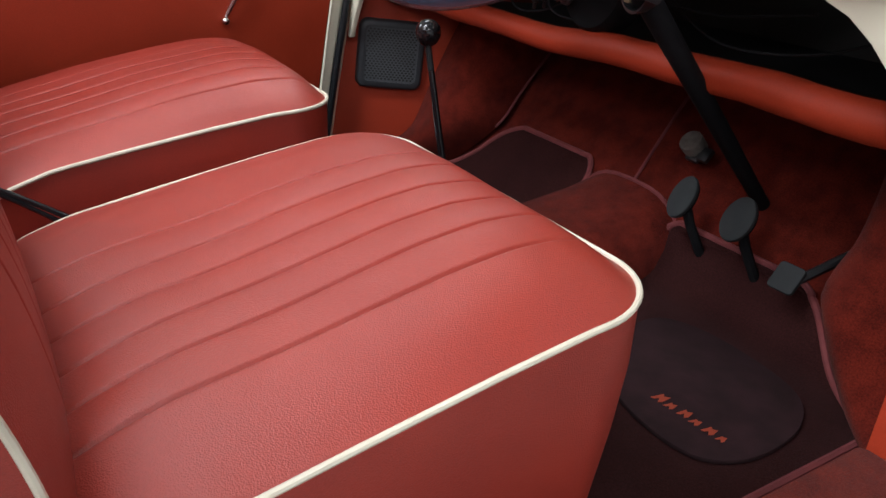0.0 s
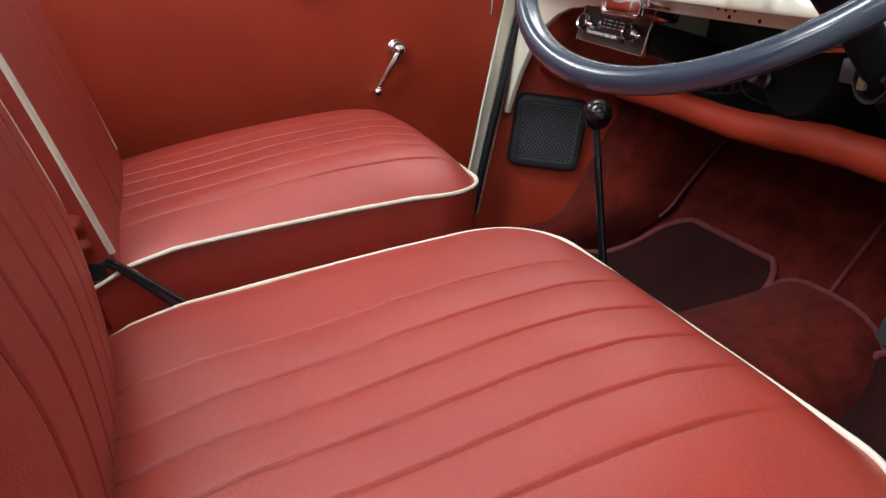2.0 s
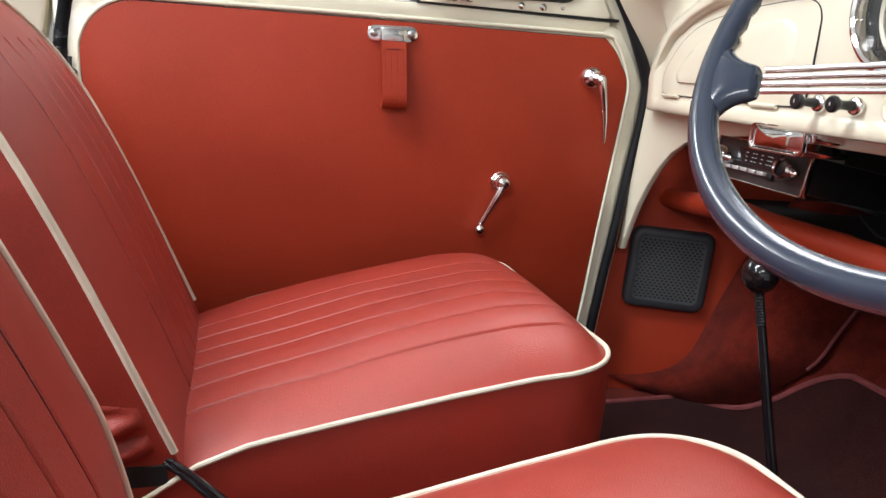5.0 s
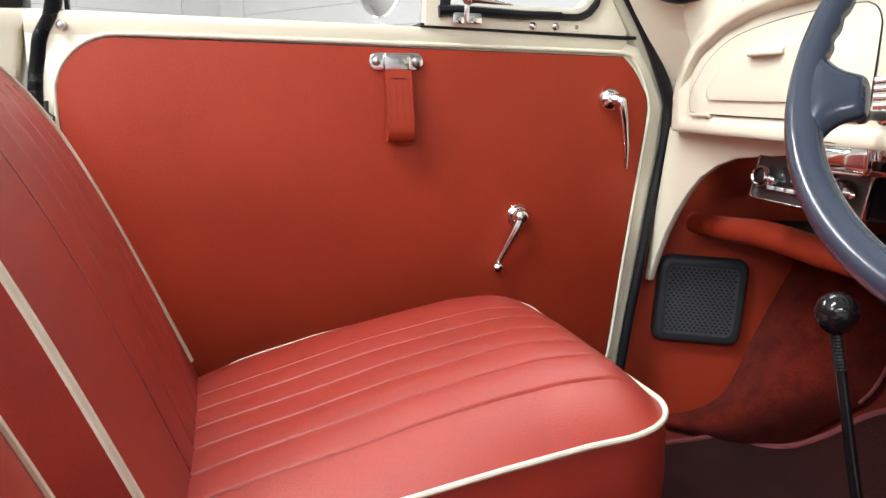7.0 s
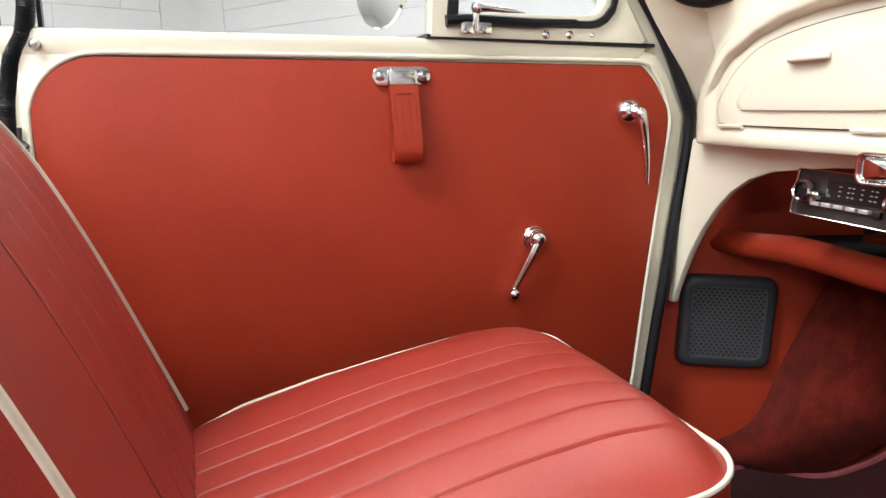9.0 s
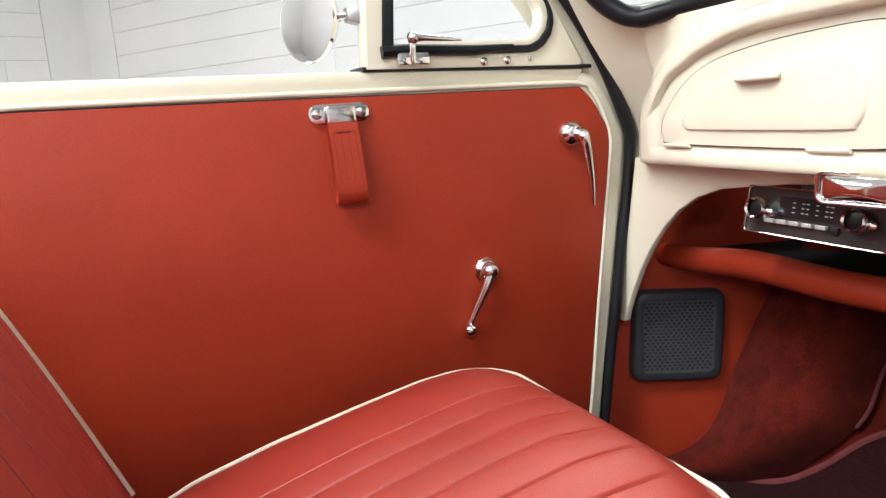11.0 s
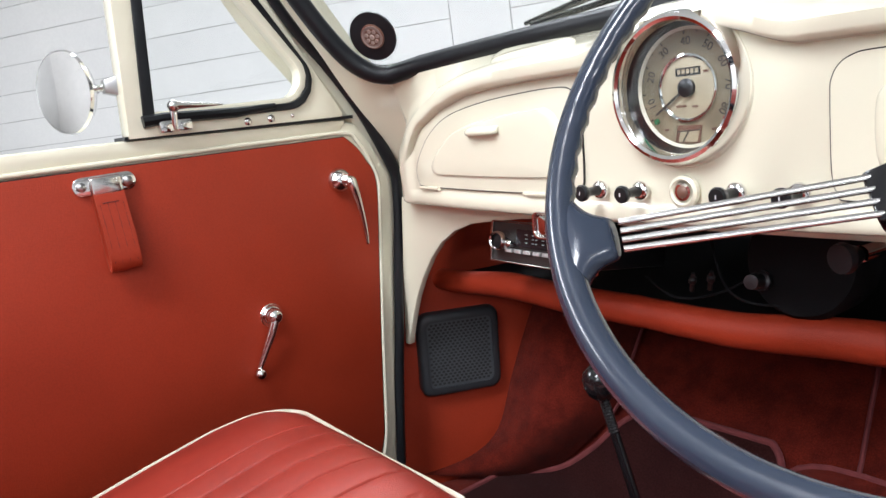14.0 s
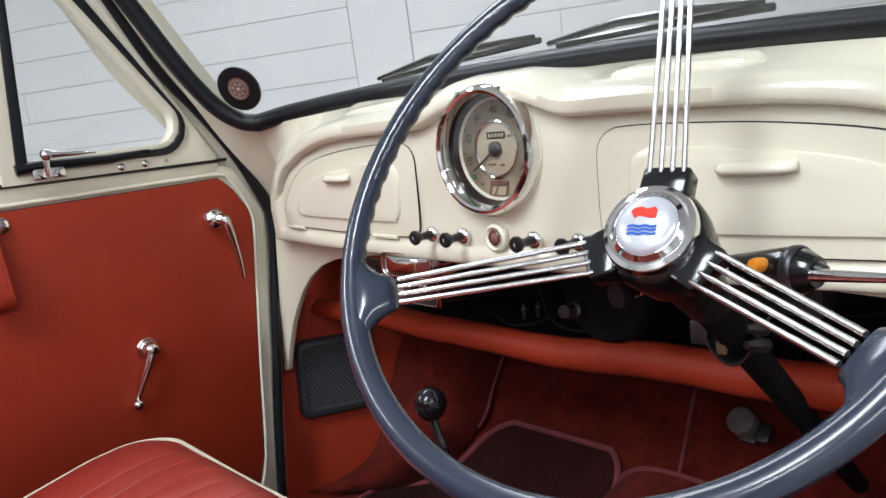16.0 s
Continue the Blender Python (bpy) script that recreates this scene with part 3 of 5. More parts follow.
def strap():
    """Pull strap: a chrome plate with two screws and a folded red loop."""
    bm = bmesh.new()
    path = smooth_line([(0.992, 0.004), (0.96, 0.004), (0.92, 0.0045), (0.903, 0.006), (0.892, 0.010), (0.888, 0.016), (0.892, 0.022), (0.902, 0.0255), (0.92, 0.0245), (0.95, 0.020), (0.975, 0.015), (0.988, 0.0115)], 5)
    rows = []
    for i, p in enumerate(path):
        d = (path[min(i + 1, len(path) - 1)] - path[max(i - 1, 0)]).normalized()
        n = Vector((d.y, -d.x, 0)) * 0.0012
        c, w = 0.8115 + (0.992 - p.x) * 0.012, 0.0188
        rows.append([DOOR @ Vector((c + s * w, p.x + n.x * k, p.y + n.y * k)) for s, k in ((-1, 1), (-0.5, 1), (0, 1), (0.5, 1), (1, 1), (1, -1), (0.5, -1), (0, -1), (-0.5, -1), (-1, -1))])
    grid(bm, rows, close_u=True)
    ob = part("pull_strap", bm, TRIM_RED, door, "red vinyl pull strap under a chrome plate")
    bm = bmesh.new()
    o = rounded(0.772, 0.850, 0.9865, 1.0105, 0.0115)
    prism(bm, o, DOOR, 0.002, 0.0055)
    part("plate", bm, CHROME, ob, bevel=0.0012)
    bm = bmesh.new()
    prism(bm, rounded(0.792, 0.830, 0.9855, 1.0085, 0.004), DOOR, 0.0055, 0.0135)
    part("bridge", bm, ALU, ob, "raised chrome bridge", bevel=0.0025)
    for y in (0.7825, 0.8395):
        bm = bmesh.new()
        lathe(bm, [(0.0065, 0), (0.006, 0.003), (0.003, 0.0045), (0, 0.005)], DOOR @ pose(y, 0.9985, 0.0055), 14)
        part("screw", bm, STEEL, ob, "steel screw head")
    for s in (-0.0140, -0.0047, 0.0047, 0.0140):
        bm = bmesh.new()
        tube(bm, [DOOR @ Vector((0.8115 + (0.992 - z) * 0.012 + s, z, h)) for z, h in ((0.975, 0.0162), (0.95, 0.0213), (0.92, 0.0257), (0.899, 0.0267))], 0.00028, segs=4)
        part("stitching", bm, STITCH, ob, "fine dark stitching")
    bm = bmesh.new()
    box(bm, 0.801, 0.821, 0.9748, 0.9760, 0.0152, 0.0170, DOOR)
    part("cross_stitch", bm, STITCH, ob)


def crank():
    hub = DOOR @ pose(1.0, 0.771, 0.002)
    bm = bmesh.new()
    lathe(bm, [(0.0175, 0.0), (0.0175, 0.0025), (0.0155, 0.0045), (0.0145, 0.0075), (0.0125, 0.009), (0.012, 0.013)], hub, 28)
    ob = part("window_winder", bm, CHROME, door, "chrome window winder with a ball knob")
    bm = bmesh.new()
    lathe(bm, [(0.0115, 0.013), (0.0112, 0.018), (0.0085, 0.0215), (0.004, 0.0235), (0, 0.024)], hub, 24)
    tube(bm, [DOOR @ Vector(p) for p in ((0.9985, 0.767, 0.018), (0.990, 0.749, 0.018), (0.976, 0.722, 0.014), (0.9655, 0.702, 0.011))], [0.0072, 0.0066, 0.0048, 0.0042], segs=12)
    part("arm", bm, CHROME, ob)
    bm = bmesh.new()
    lathe(bm, [(0.0035, 0.004), (0.004, 0.009), (0.0065, 0.0115), (0.0088, 0.0165), (0.008, 0.022), (0.0048, 0.0255), (0, 0.0265)], DOOR @ pose(0.9625, 0.695, 0), 18)
    part("knob", bm, CHROME, ob)


def door_handle():
    hub = DOOR @ pose(1.148, 0.946, 0.002)
    bm = bmesh.new()
    lathe(bm, [(0.0195, 0.0), (0.0195, 0.002), (0.0183, 0.0055), (0.0155, 0.0105), (0.0105, 0.0145), (0.005, 0.0163), (0, 0.0168)], hub, 32)
    ob = part("door_handle", bm, CHROME, door, "chrome inner door handle hanging down")
    bm = bmesh.new()
    tube(bm, [DOOR @ Vector(p) for p in ((1.150, 0.946, 0.010), (1.155, 0.944, 0.018), (1.1575, 0.943, 0.023))], [0.0105, 0.0098, 0.008], segs=16)
    tube(bm, smooth_line([DOOR @ Vector(p) for p in ((1.1555, 0.951, 0.0195), (1.158, 0.936, 0.0225), (1.1655, 0.908, 0.020), (1.173, 0.873, 0.015), (1.177, 0.840, 0.010))], 4),
         [float(v) for v in np.interp(np.linspace(0, 1, 17), (0, 0.12, 0.2, 0.5, 1), (0.004, 0.0092, 0.0092, 0.0062, 0.0024))], segs=14)
    part("lever", bm, CHROME, ob)


strap()
crank()
door_handle()

# seal between door and body: a black rubber bead up the front post
SEAL = [(-0.666, 1.181, 0.42), (-0.665, 1.193, 0.507), (-0.664, 1.206, 0.60), (-0.663, 1.2155, 0.66), (-0.662, 1.2255, 0.725), (-0.661, 1.2345, 0.79), (-0.660, 1.246, 0.86), (-0.659, 1.2525, 0.92), (-0.658, 1.2505, 0.945),
        (-0.656, 1.231, 0.99), (-0.653, 1.198, 1.05), (-0.650, 1.155, 1.113), (-0.648, 1.112, 1.166), (-0.646, 1.083, 1.21), (-0.644, 1.060, 1.2525), (-0.640, 0.998, 1.37)]
bm = bmesh.new()
tube(bm, smooth_line(SEAL, 6), [0.0078 + 0.0022 * math.exp(-((p.z - 0.97) / 0.05) ** 2) for p in smooth_line(SEAL, 6)], segs=12)
bm2 = bmesh.new()
grid(bm2, [[(x - 0.05, y - 0.05, z), (x - 0.014, y - 0.018, z), (x - 0.012, y + 0.004, z + 0.002), (x - 0.03, y + 0.03, z + 0.01)] for x, y, z in smooth_line(SEAL, 4)])
tagged(part("door_jamb", bm2, CREAM), "cream painted door jamb behind the seal", "jamb", kind="structure")
tagged(part("door_seal", bm, RUBBER), "black rubber door seal up the front post", "seal", kind="structure")
bm = bmesh.new()
line = smooth_line([(-0.668, 0.341, 0.44), (-0.668, 0.343, 0.80), (-0.668, 0.345, 0.93), (-0.668, 0.347, 0.971), (-0.668, 0.352, 1.0), (-0.668, 0.3575, 1.025), (-0.668, 0.3715, 1.052), (-0.670, 0.377, 1.08), (-0.672, 0.379, 1.12)], 24)
tube(bm, line, [0.0098 + 0.0012 * (k % 2) for k in range(len(line))], segs=12)
rs = tagged(part("rear_door_seal", bm, RUBBER, smooth=80), "black ribbed rubber door seal up the rear post", "seal", kind="structure")
bm = bmesh.new()
lathe(bm, [(0.0062, 0.0), (0.0062, 0.003), (0.004, 0.006), (0, 0.007)], DOOR @ pose(0.383, 1.038, -0.001), 14)
part("stud", bm, STEEL, door, "small steel stud")
bm = bmesh.new()
tube(bm, [DOOR @ Vector((0.358, 0.945, 0.003)), DOOR @ Vector((0.357, 0.928, 0.003))], 0.0028, segs=8)
tube(bm, [DOOR @ Vector((0.357, 0.928, 0.002)), DOOR @ Vector((0.364, 0.922, 0.003))], 0.004, segs=8)
part("striker_pin", bm, GUNMETAL, door, "grey steel striker pin")
bm = bmesh.new()
box(bm, 0.383, 0.388, 1.04, 1.14, -0.05, -0.036, DOOR)
part("glass_channel", bm, RUBBER, door, "black window channel")
bm = bmesh.new()
prism(bm, [(-0.3, 0.40), (0.325, 0.40), (0.325, 0.97), (0.335, 1.03), (0.352, 1.058), (-0.3, 1.058)], DOOR, -0.10, -0.004)
bm2 = bmesh.new()
box(bm2, 0.20, 0.341, 1.0585, 1.11, -0.06, -0.012, DOOR)
tagged(part("hood_edge", bm2, RUBBER, bevel=0.006), "black folded hood edge on the rear quarter", "hood", kind="structure")
tagged(part("rear_quarter", bm, CREAM, bevel=0.008), "cream painted rear quarter of the car body", "panel", kind="structure")

# unseen body behind the seats, added to block light from the rear
QUARTER = Matrix.Translation((2 * CX + 0.66, 0, 0)) @ Matrix(((0, 0, -1, 0), (1, 0, 0, 0), (0, 1, 0, 0), (0, 0, 0, 1)))
bm = bmesh.new()
prism(bm, [(-0.3, 0.40), (0.325, 0.40), (0.325, 0.97), (0.335, 1.03), (0.352, 1.058), (-0.3, 1.058)], QUARTER, -0.10, -0.004)
tagged(part("unseen_rear_quarter", bm, CREAM, bevel=0.008), "unseen cream rear quarter on the driver's side, added to block light", "panel", kind="structure")
bm = bmesh.new()
prism(bm, [(-0.655, 0.33), (0.551, 0.33), (0.551, 1.0), (-0.655, 1.0)], FACE @ pose(0, 0, 0.2), -0.05, 0)
tagged(part("rear_light_blocker", bm, TRIM_RED, bevel=0.008), "unseen plain red panel behind the seats, added to block light", "panel", kind="structure")

# front pillar, cream, from the door seal round to windscreen and dashboard
bm = bmesh.new()
left = smooth_line([(-0.672, 1.262, 0.89), (-0.664, 1.264, 0.94), (-0.656, 1.243, 0.98), (-0.652, 1.204, 1.032), (-0.645, 1.150, 1.115), (-0.640, 1.060, 1.262), (-0.636, 0.994, 1.37)], 6)
right = smooth_line([(-0.606, 1.252, 0.89), (-0.605, 1.250, 0.94), (-0.596, 1.245, 0.975), (-0.572, 1.240, 1.010), (-0.540, 1.228, 1.050), (-0.584, 1.158, 1.122), (-0.606, 1.014, 1.37)], 6)
rows = []
for a, b in zip(left, right):
    rows.append([a + Vector((-0.03, 0.05, 0.01))] + [a.lerp(b, t) + Vector((0.006, 0.008, 0)) * math.sin(math.pi * t) for t in np.linspace(0, 1, 11).tolist()] + [b + Vector((-0.012, 0.03, 0.0))])
grid(bm, rows)
tagged(part("windscreen_pillar", bm, CREAM, smooth=70), "cream painted windscreen pillar", "pillar", kind="structure")

# ---- dashboard ----


def face_y(x):
    return 1.176 + 0.045 * ((x - CX) / 0.56) ** 2


CREASE = [(0, 1.059), (0.10, 1.060), (0.15, 1.059), (0.25, 1.056), (0.30, 1.052), (0.346, 1.0465), (0.38, 1.039), (0.413, 1.031), (0.456, 1.015), (0.485, 0.994), (0.505, 0.97), (0.53, 0.946), (0.553, 0.937)]
CROWN = [(0, 1.082), (0.15, 1.082), (0.30, 1.078), (0.38, 1.067), (0.44, 1.046), (0.48, 1.030), (0.515, 1.004), (0.535, 0.983), (0.547, 0.967), (0.557, 0.946)]

CREASE, CROWN = soft_table(CREASE), soft_table(CROWN)


def hood(x):
    """The swelling of the dashboard over the speedometer."""
    d = abs(x + 0.058)
    return 0.5 + 0.5 * math.cos(math.pi * min(1, max(0, (d - 0.035) / 0.085)))


def screen_y(x):
    return 1.20 + 0.085 * (1 - min(1, abs(x - CX) / 0.51) ** 2)


def screen_z(x):
    return 1.081 + 0.022 * (1 - min(1, abs(x - CX) / 0.51) ** 2)


def softer(a, b):
    """The larger of two numbers, rounded where they meet."""
    return 0.5 * (a + b + math.sqrt((a - b) ** 2 + 0.00006))


def dash_section(x):
    f, d, h = face_y(x), abs(x - CX), hood(x)
    k, c = interp(d, CREASE) + 0.033 * h, interp(d, CROWN) + 0.022 * h
    # the plain raised border at either end, and its rounded corner
    b = min(1, max(0, (d - 0.492) / 0.024))
    b = b * b * (3 - 2 * b)
    e = 0.022 * min(1, max(0, (d - 0.526) / 0.031)) ** 2.2
    k = min(k, c - 0.026)

    def y_at(y, border):
        return (1 - b) * y + b * (f - border) + e
    mid = [(y_at(f + 0.001 + 0.003 * q / 30, 0.0045), 0.922 + (k - 0.010 - 0.922) * q / 30) for q in range(31)]
    pts = [(f + 0.12, 0.906), (f + 0.014 + e, 0.9015), (y_at(f - 0.0005, 0.002), 0.9005), (y_at(f - 0.003, 0.004), 0.9025), (y_at(f - 0.0038, 0.0045), 0.907), (y_at(f - 0.0035, 0.0045), 0.915), (y_at(f, 0.0045), 0.920)] + mid
    o = 0.012 - 0.007 * min(1, max(0, (d - 0.28) / 0.14))
    pts += [(y_at(f + 0.0045, 0.0045), k - 0.005), (y_at(f + 0.0065, 0.0045), k - 0.001), (y_at(f + 0.001, 0.0045), k + 0.0005), (y_at(f - 0.85 * o * (1 - 0.5 * h), 0.005), k + 0.003), (y_at(f - o * (1 - 0.5 * h), 0.005), k + 0.007),
            (y_at(f - o * (1 - 0.5 * h), 0.003), softer(k + 0.012, c - 0.012)), (f + 0.006 + e, softer(k + 0.016, c))]
    # up to the foot of the windscreen, and into the pillar at the ends
    w = min(1, max(0, (d - 0.38) / 0.1))
    v = min(1, max(0, (d - 0.50) / 0.04))
    y1, z1 = (1 - v) * (screen_y(x) - 0.006) + v * (f + 0.03 + e), (1 - v) * (screen_z(x) + 0.001) + v * (c + 0.012)
    pts += [(max(f + 0.012 + e, min(f + 0.04, 0.5 * (f + 0.006 + y1) + 0.008)), softer(k + 0.018, c + 0.006) + 0.35 * w * max(0, z1 - c - 0.006)), (y1, z1), (y1 + 0.03, z1 + 0.003)]
    out = []
    for y, z in pts:
        # well behind the speedometer
        if math.hypot(x - SPX, z - SPZ) < 0.0632 and y < f + 0.03:
            y = f + 0.035
        out.append((x, y, z))
    return out


SPX, SPZ = -0.057, 1.030
dash = thing("dashboard", (CX, 1.22, 0.90), "cream painted metal dashboard with two glovebox lids", "dashboard")
bm = bmesh.new()
xs = [CX + 0.557 * s for s in np.linspace(-1, 1, 281).tolist()]
grid(bm, [dash_section(x) for x in xs])
part("fascia", bm, CREAM, dash, "glossy cream painted fascia", smooth=60)


def top_z(x, y):
    p = dash_section(x)[-4:]
    return float(np.interp(y, [q[1] for q in p], [q[2] for q in p]))


for vx in (0.150, -0.300):
    bm = bmesh.new()
    rows = []
    for s, h in ((1.0, -0.001), (0.96, 0.0035), (0.88, 0.0058), (0.7, 0.0068), (0.4, 0.0072), (0.02, 0.0072)):
        row = []
        for k in range(40):
            a = math.tau * k / 40
            x = vx + s * 0.076 * math.copysign(abs(math.cos(a)) ** 0.7, math.cos(a))
            y = face_y(x) + 0.045 + s * 0.017 * math.copysign(abs(math.sin(a)) ** 0.8, math.sin(a))
            row.append((x, y, top_z(x, y) + h))
        rows.append(row)
    grid(bm, rows, close_u=True)
    part("demister_vent", bm, CREAM, dash, "raised cream demister vent", smooth=80)


def dash_point(x, z, off=0.0):
    return Vector((x, face_y(x) + 0.001 + 0.05 * max(0, z - 0.95) - off, z))


def curved_plate(outline, off0, off1):
    """A plate that follows the dashboard's face."""
    bm = bmesh.new()
    cx = sum(p[0] for p in outline) / len(outline)
    cz = sum(p[1] for p in outline) / len(outline)
    rows = []
    for s in (0.0, 0.25, 0.5, 0.75, 0.92, 1.0):
        rows.append([dash_point(cx + (x - cx) * s, cz + (z - cz) * s, off1) for x, z in outline])
    rows.append([dash_point(x, z, off0) for x, z in outline])
    grid(bm, rows, close_u=True)
    bmesh.ops.remove_doubles(bm, verts=bm.verts[:], dist=1e-6)
    return bm


def lid(sign, label):
    """A glovebox lid: bowed top, raised inner panel, pull and two hinges."""
    def X(d):
        return CX + sign * d
    o = smooth_line([(0.133, 0.95, 0), (0.132, 1.012, 0), (0.1335, 1.026, 0), (0.139, 1.0355, 0), (0.148, 1.041, 0), (0.162, 1.0435, 0), (0.21, 1.043, 0), (0.30, 1.037, 0), (0.385, 1.0235, 0), (0.438, 1.000, 0), (0.474, 0.967, 0), (0.483, 0.947, 0), (0.478, 0.9345, 0), (0.462, 0.9285, 0), (0.30, 0.927, 0), (0.155, 0.928, 0), (0.139, 0.933, 0)], 6, closed=True)
    o = [(X(p.x), p.y) for p in o]
    ld = part("glovebox_lid", curved_plate(o, -0.004, 0.0025), CREAM, dash, label, bevel=0)
    bm = bmesh.new()
    tube(bm, [dash_point(x, z, 0.0012) for x, z in o], 0.0014, closed=True, segs=6)
    part("lid_gap", bm, DARK, ld, "dark gap round the lid")
    i = smooth_line([(0.166, 0.965, 0), (0.165, 1.000, 0), (0.170, 1.015, 0), (0.184, 1.023, 0), (0.20, 1.024, 0), (0.30, 1.016, 0), (0.37, 1.003, 0), (0.41, 0.983, 0), (0.434, 0.962, 0), (0.437, 0.953, 0), (0.430, 0.947, 0), (0.415, 0.9455, 0), (0.30, 0.945, 0), (0.19, 0.9455, 0), (0.174, 0.949, 0)], 6, closed=True)
    i = [(X(p.x), p.y) for p in i]
    bm = bmesh.new()
    cx, cz = sum(p[0] for p in i) / len(i), sum(p[1] for p in i) / len(i)
    grid(bm, [[dash_point(cx + (x - cx) * s, cz + (z - cz) * s, h) for x, z in i] for s, h in ((0.0, 0.0065), (0.5, 0.0065), (0.9, 0.0065), (0.965, 0.006), (0.99, 0.004), (1.0, 0.002))], close_u=True)
    bmesh.ops.remove_doubles(bm, verts=bm.verts[:], dist=1e-6)
    part("raised_panel", bm, CREAM, ld, "raised cream panel")
    bm = bmesh.new()
    c = 0.300 if sign < 0 else 0.2855
    rows = []
    for y, z, w in ((0.004, 1.0085, 0.026), (0.009, 1.009, 0.027), (0.015, 1.0065, 0.028), (0.018, 1.002, 0.0285), (0.0165, 0.998, 0.0275), (0.010, 0.9985, 0.0265), (0.004, 1.000, 0.0255)):
        rows.append([dash_point(X(c) + 1.18 * w * s, z + (1.0035 - z) * 0.2 * abs(s) ** 6, y * (1 - 0.35 * abs(s) ** 6)) for s in np.linspace(-1, 1, 25).tolist()])
    vs = grid(bm, rows, close_v=True)
    bm.faces.new([r[0] for r in vs])
    bm.faces.new([r[-1] for r in vs])
    part("pull", bm, CREAM, ld, "cream pull", smooth=80)
    for h in (0.448, 0.207):
        bm = bmesh.new()
        tube(bm, [dash_point(X(h) - 0.026, 0.926, 0.0035), dash_point(X(h) + 0.026, 0.926, 0.0035)], 0.0028, segs=8)
        part("hinge", bm, CREAM, ld, "cream painted hinge")


lid(-1, "closed cream glovebox lid on the passenger side")
lid(1, "closed cream glovebox lid behind the steering wheel")

# speedometer
SP = facing((SPX, face_y(SPX) - 0.0015, SPZ), (0, -1, 0.05)) @ Matrix.Scale(0.955, 4)
SPD = SP @ pose(0, 0, -0.007)
bm = bmesh.new()
lathe(bm, [(0.0625, -0.012), (0.0625, 0.006), (0.064, 0.0115), (0.067, 0.0135), (0.0705, 0.012), (0.0735, 0.006), (0.074, -0.004)], SP, 64, cap=False)
speedo = part("speedometer", bm, CHROME, dash, "round chrome-rimmed speedometer with a tan dial")
bm = bmesh.new()
lathe(bm, [(0.079, -0.016), (0.0772, -0.007), (0.0755, -0.004), (0.073, -0.004)], SP, 64, cap=False)
part("surround", bm, CREAM, speedo, "raised cream surround")
bm = bmesh.new()
lathe(bm, [(0.0, -0.010), (0.066, -0.010)], SPD, 64)
dial = part("dial", bm, DIAL, speedo, "tan printed dial")
bm = bmesh.new()
lathe(bm, [(0.0555, -0.0098), (0.0585, -0.0075)], SPD, 64, cap=False)
part("cream_ring", bm, PIPING, speedo, "cream ring round the dial")
bm = bmesh.new()
lathe(bm, [(0.0585, -0.0075), (0.0625, 0.006)], SPD, 64, cap=False)
part("inner_ring", bm, RUBBER, speedo, "dark inner ring")
bm = bmesh.new()
lathe(bm, [(0.0, -0.0092), (0.030, -0.0092), (0.0305, -0.0096)], SPD, 48)
part("inner_dial", bm, DIAL_INNER, speedo, "paler inner dial")
bm = bmesh.new()
lathe(bm, [(0.0295, -0.0098), (0.0298, -0.0080), (0.0312, -0.0070), (0.033, -0.0075), (0.0335, -0.0098)], SPD, 48, cap=False)
part("dial_line", bm, CHROME, speedo, "thin silver ring")
bm = bmesh.new()
for k in range(17):
    a = radians(214 - k * 15.2)
    r0, r1 = (0.0515, 0.0545) if k % 2 == 0 else (0.0530, 0.0545)
    m = SPD @ Matrix.Rotation(a, 4, "Z")
    box(bm, r0, r1, -0.0006, 0.0006, -0.0098, -0.0092, m)
part("tick_marks", bm, INK, speedo)
for txt, a in (("10", 197), ("20", 162), ("30", 126), ("40", 91), ("50", 58), ("60", 29), ("70", 0), ("80", -30)):
    letters(txt, 0.0115, SPD @ pose(0.0445 * math.cos(radians(a)), 0.0445 * math.sin(radians(a)), -0.0094, 0, 0, a - 90), INK, speedo)
bm = bmesh.new()
box(bm, -0.013, 0.015, 0.0115, 0.0195, -0.0094, -0.0086, SPD)
part("odometer_window", bm, RUBBER, speedo, "black odometer window")
for q in range(5):
    bm = bmesh.new()
    box(bm, -0.0105 + q * 0.005, -0.0073 + q * 0.005, 0.0135, 0.0178, -0.0086, -0.0082, SPD)
    part("odometer_bar", bm, DIAL_INNER, speedo)
bm = bmesh.new()
prism(bm, [(-0.005, -0.0016), (0.044, -0.0009), (0.044, 0.0009), (-0.005, 0.0016)], SPD @ Matrix.Rotation(radians(214), 4, "Z"), -0.0068, -0.006)
part("needle", bm, INK, speedo, "dark needle at rest")
bm = bmesh.new()
lathe(bm, [(0.009, -0.009), (0.009, -0.005), (0.007, -0.0035), (0, -0.003)], SPD, 24)
part("needle_hub", bm, GUNMETAL, speedo, "grey needle hub")
for name, x, y, mat in (("lamp_green", -0.0375, -0.031, GREEN_DOT), ("lamp_red", 0.041, -0.032, RED_DOT)):
    bm = bmesh.new()
    lathe(bm, [(0.0032, -0.0095), (0.003, -0.008), (0, -0.0075)], SPD @ pose(x, y, 0), 12)
    part(name, bm, mat, speedo)
bm = bmesh.new()
prism(bm, [(-0.016, -0.053), (0.012, -0.054), (0.015, -0.0365), (-0.013, -0.036)], SPD, -0.0095, -0.0088)
part("fuel_gauge", bm, BROWN, speedo, "brown fuel gauge window")
bm = bmesh.new()
prism(bm, [(-0.012, -0.052), (0.009, -0.053), (0.012, -0.042), (-0.009, -0.041)], SPD, -0.0088, -0.0085)
part("fuel_scale", bm, DIAL, speedo)
bm = bmesh.new()
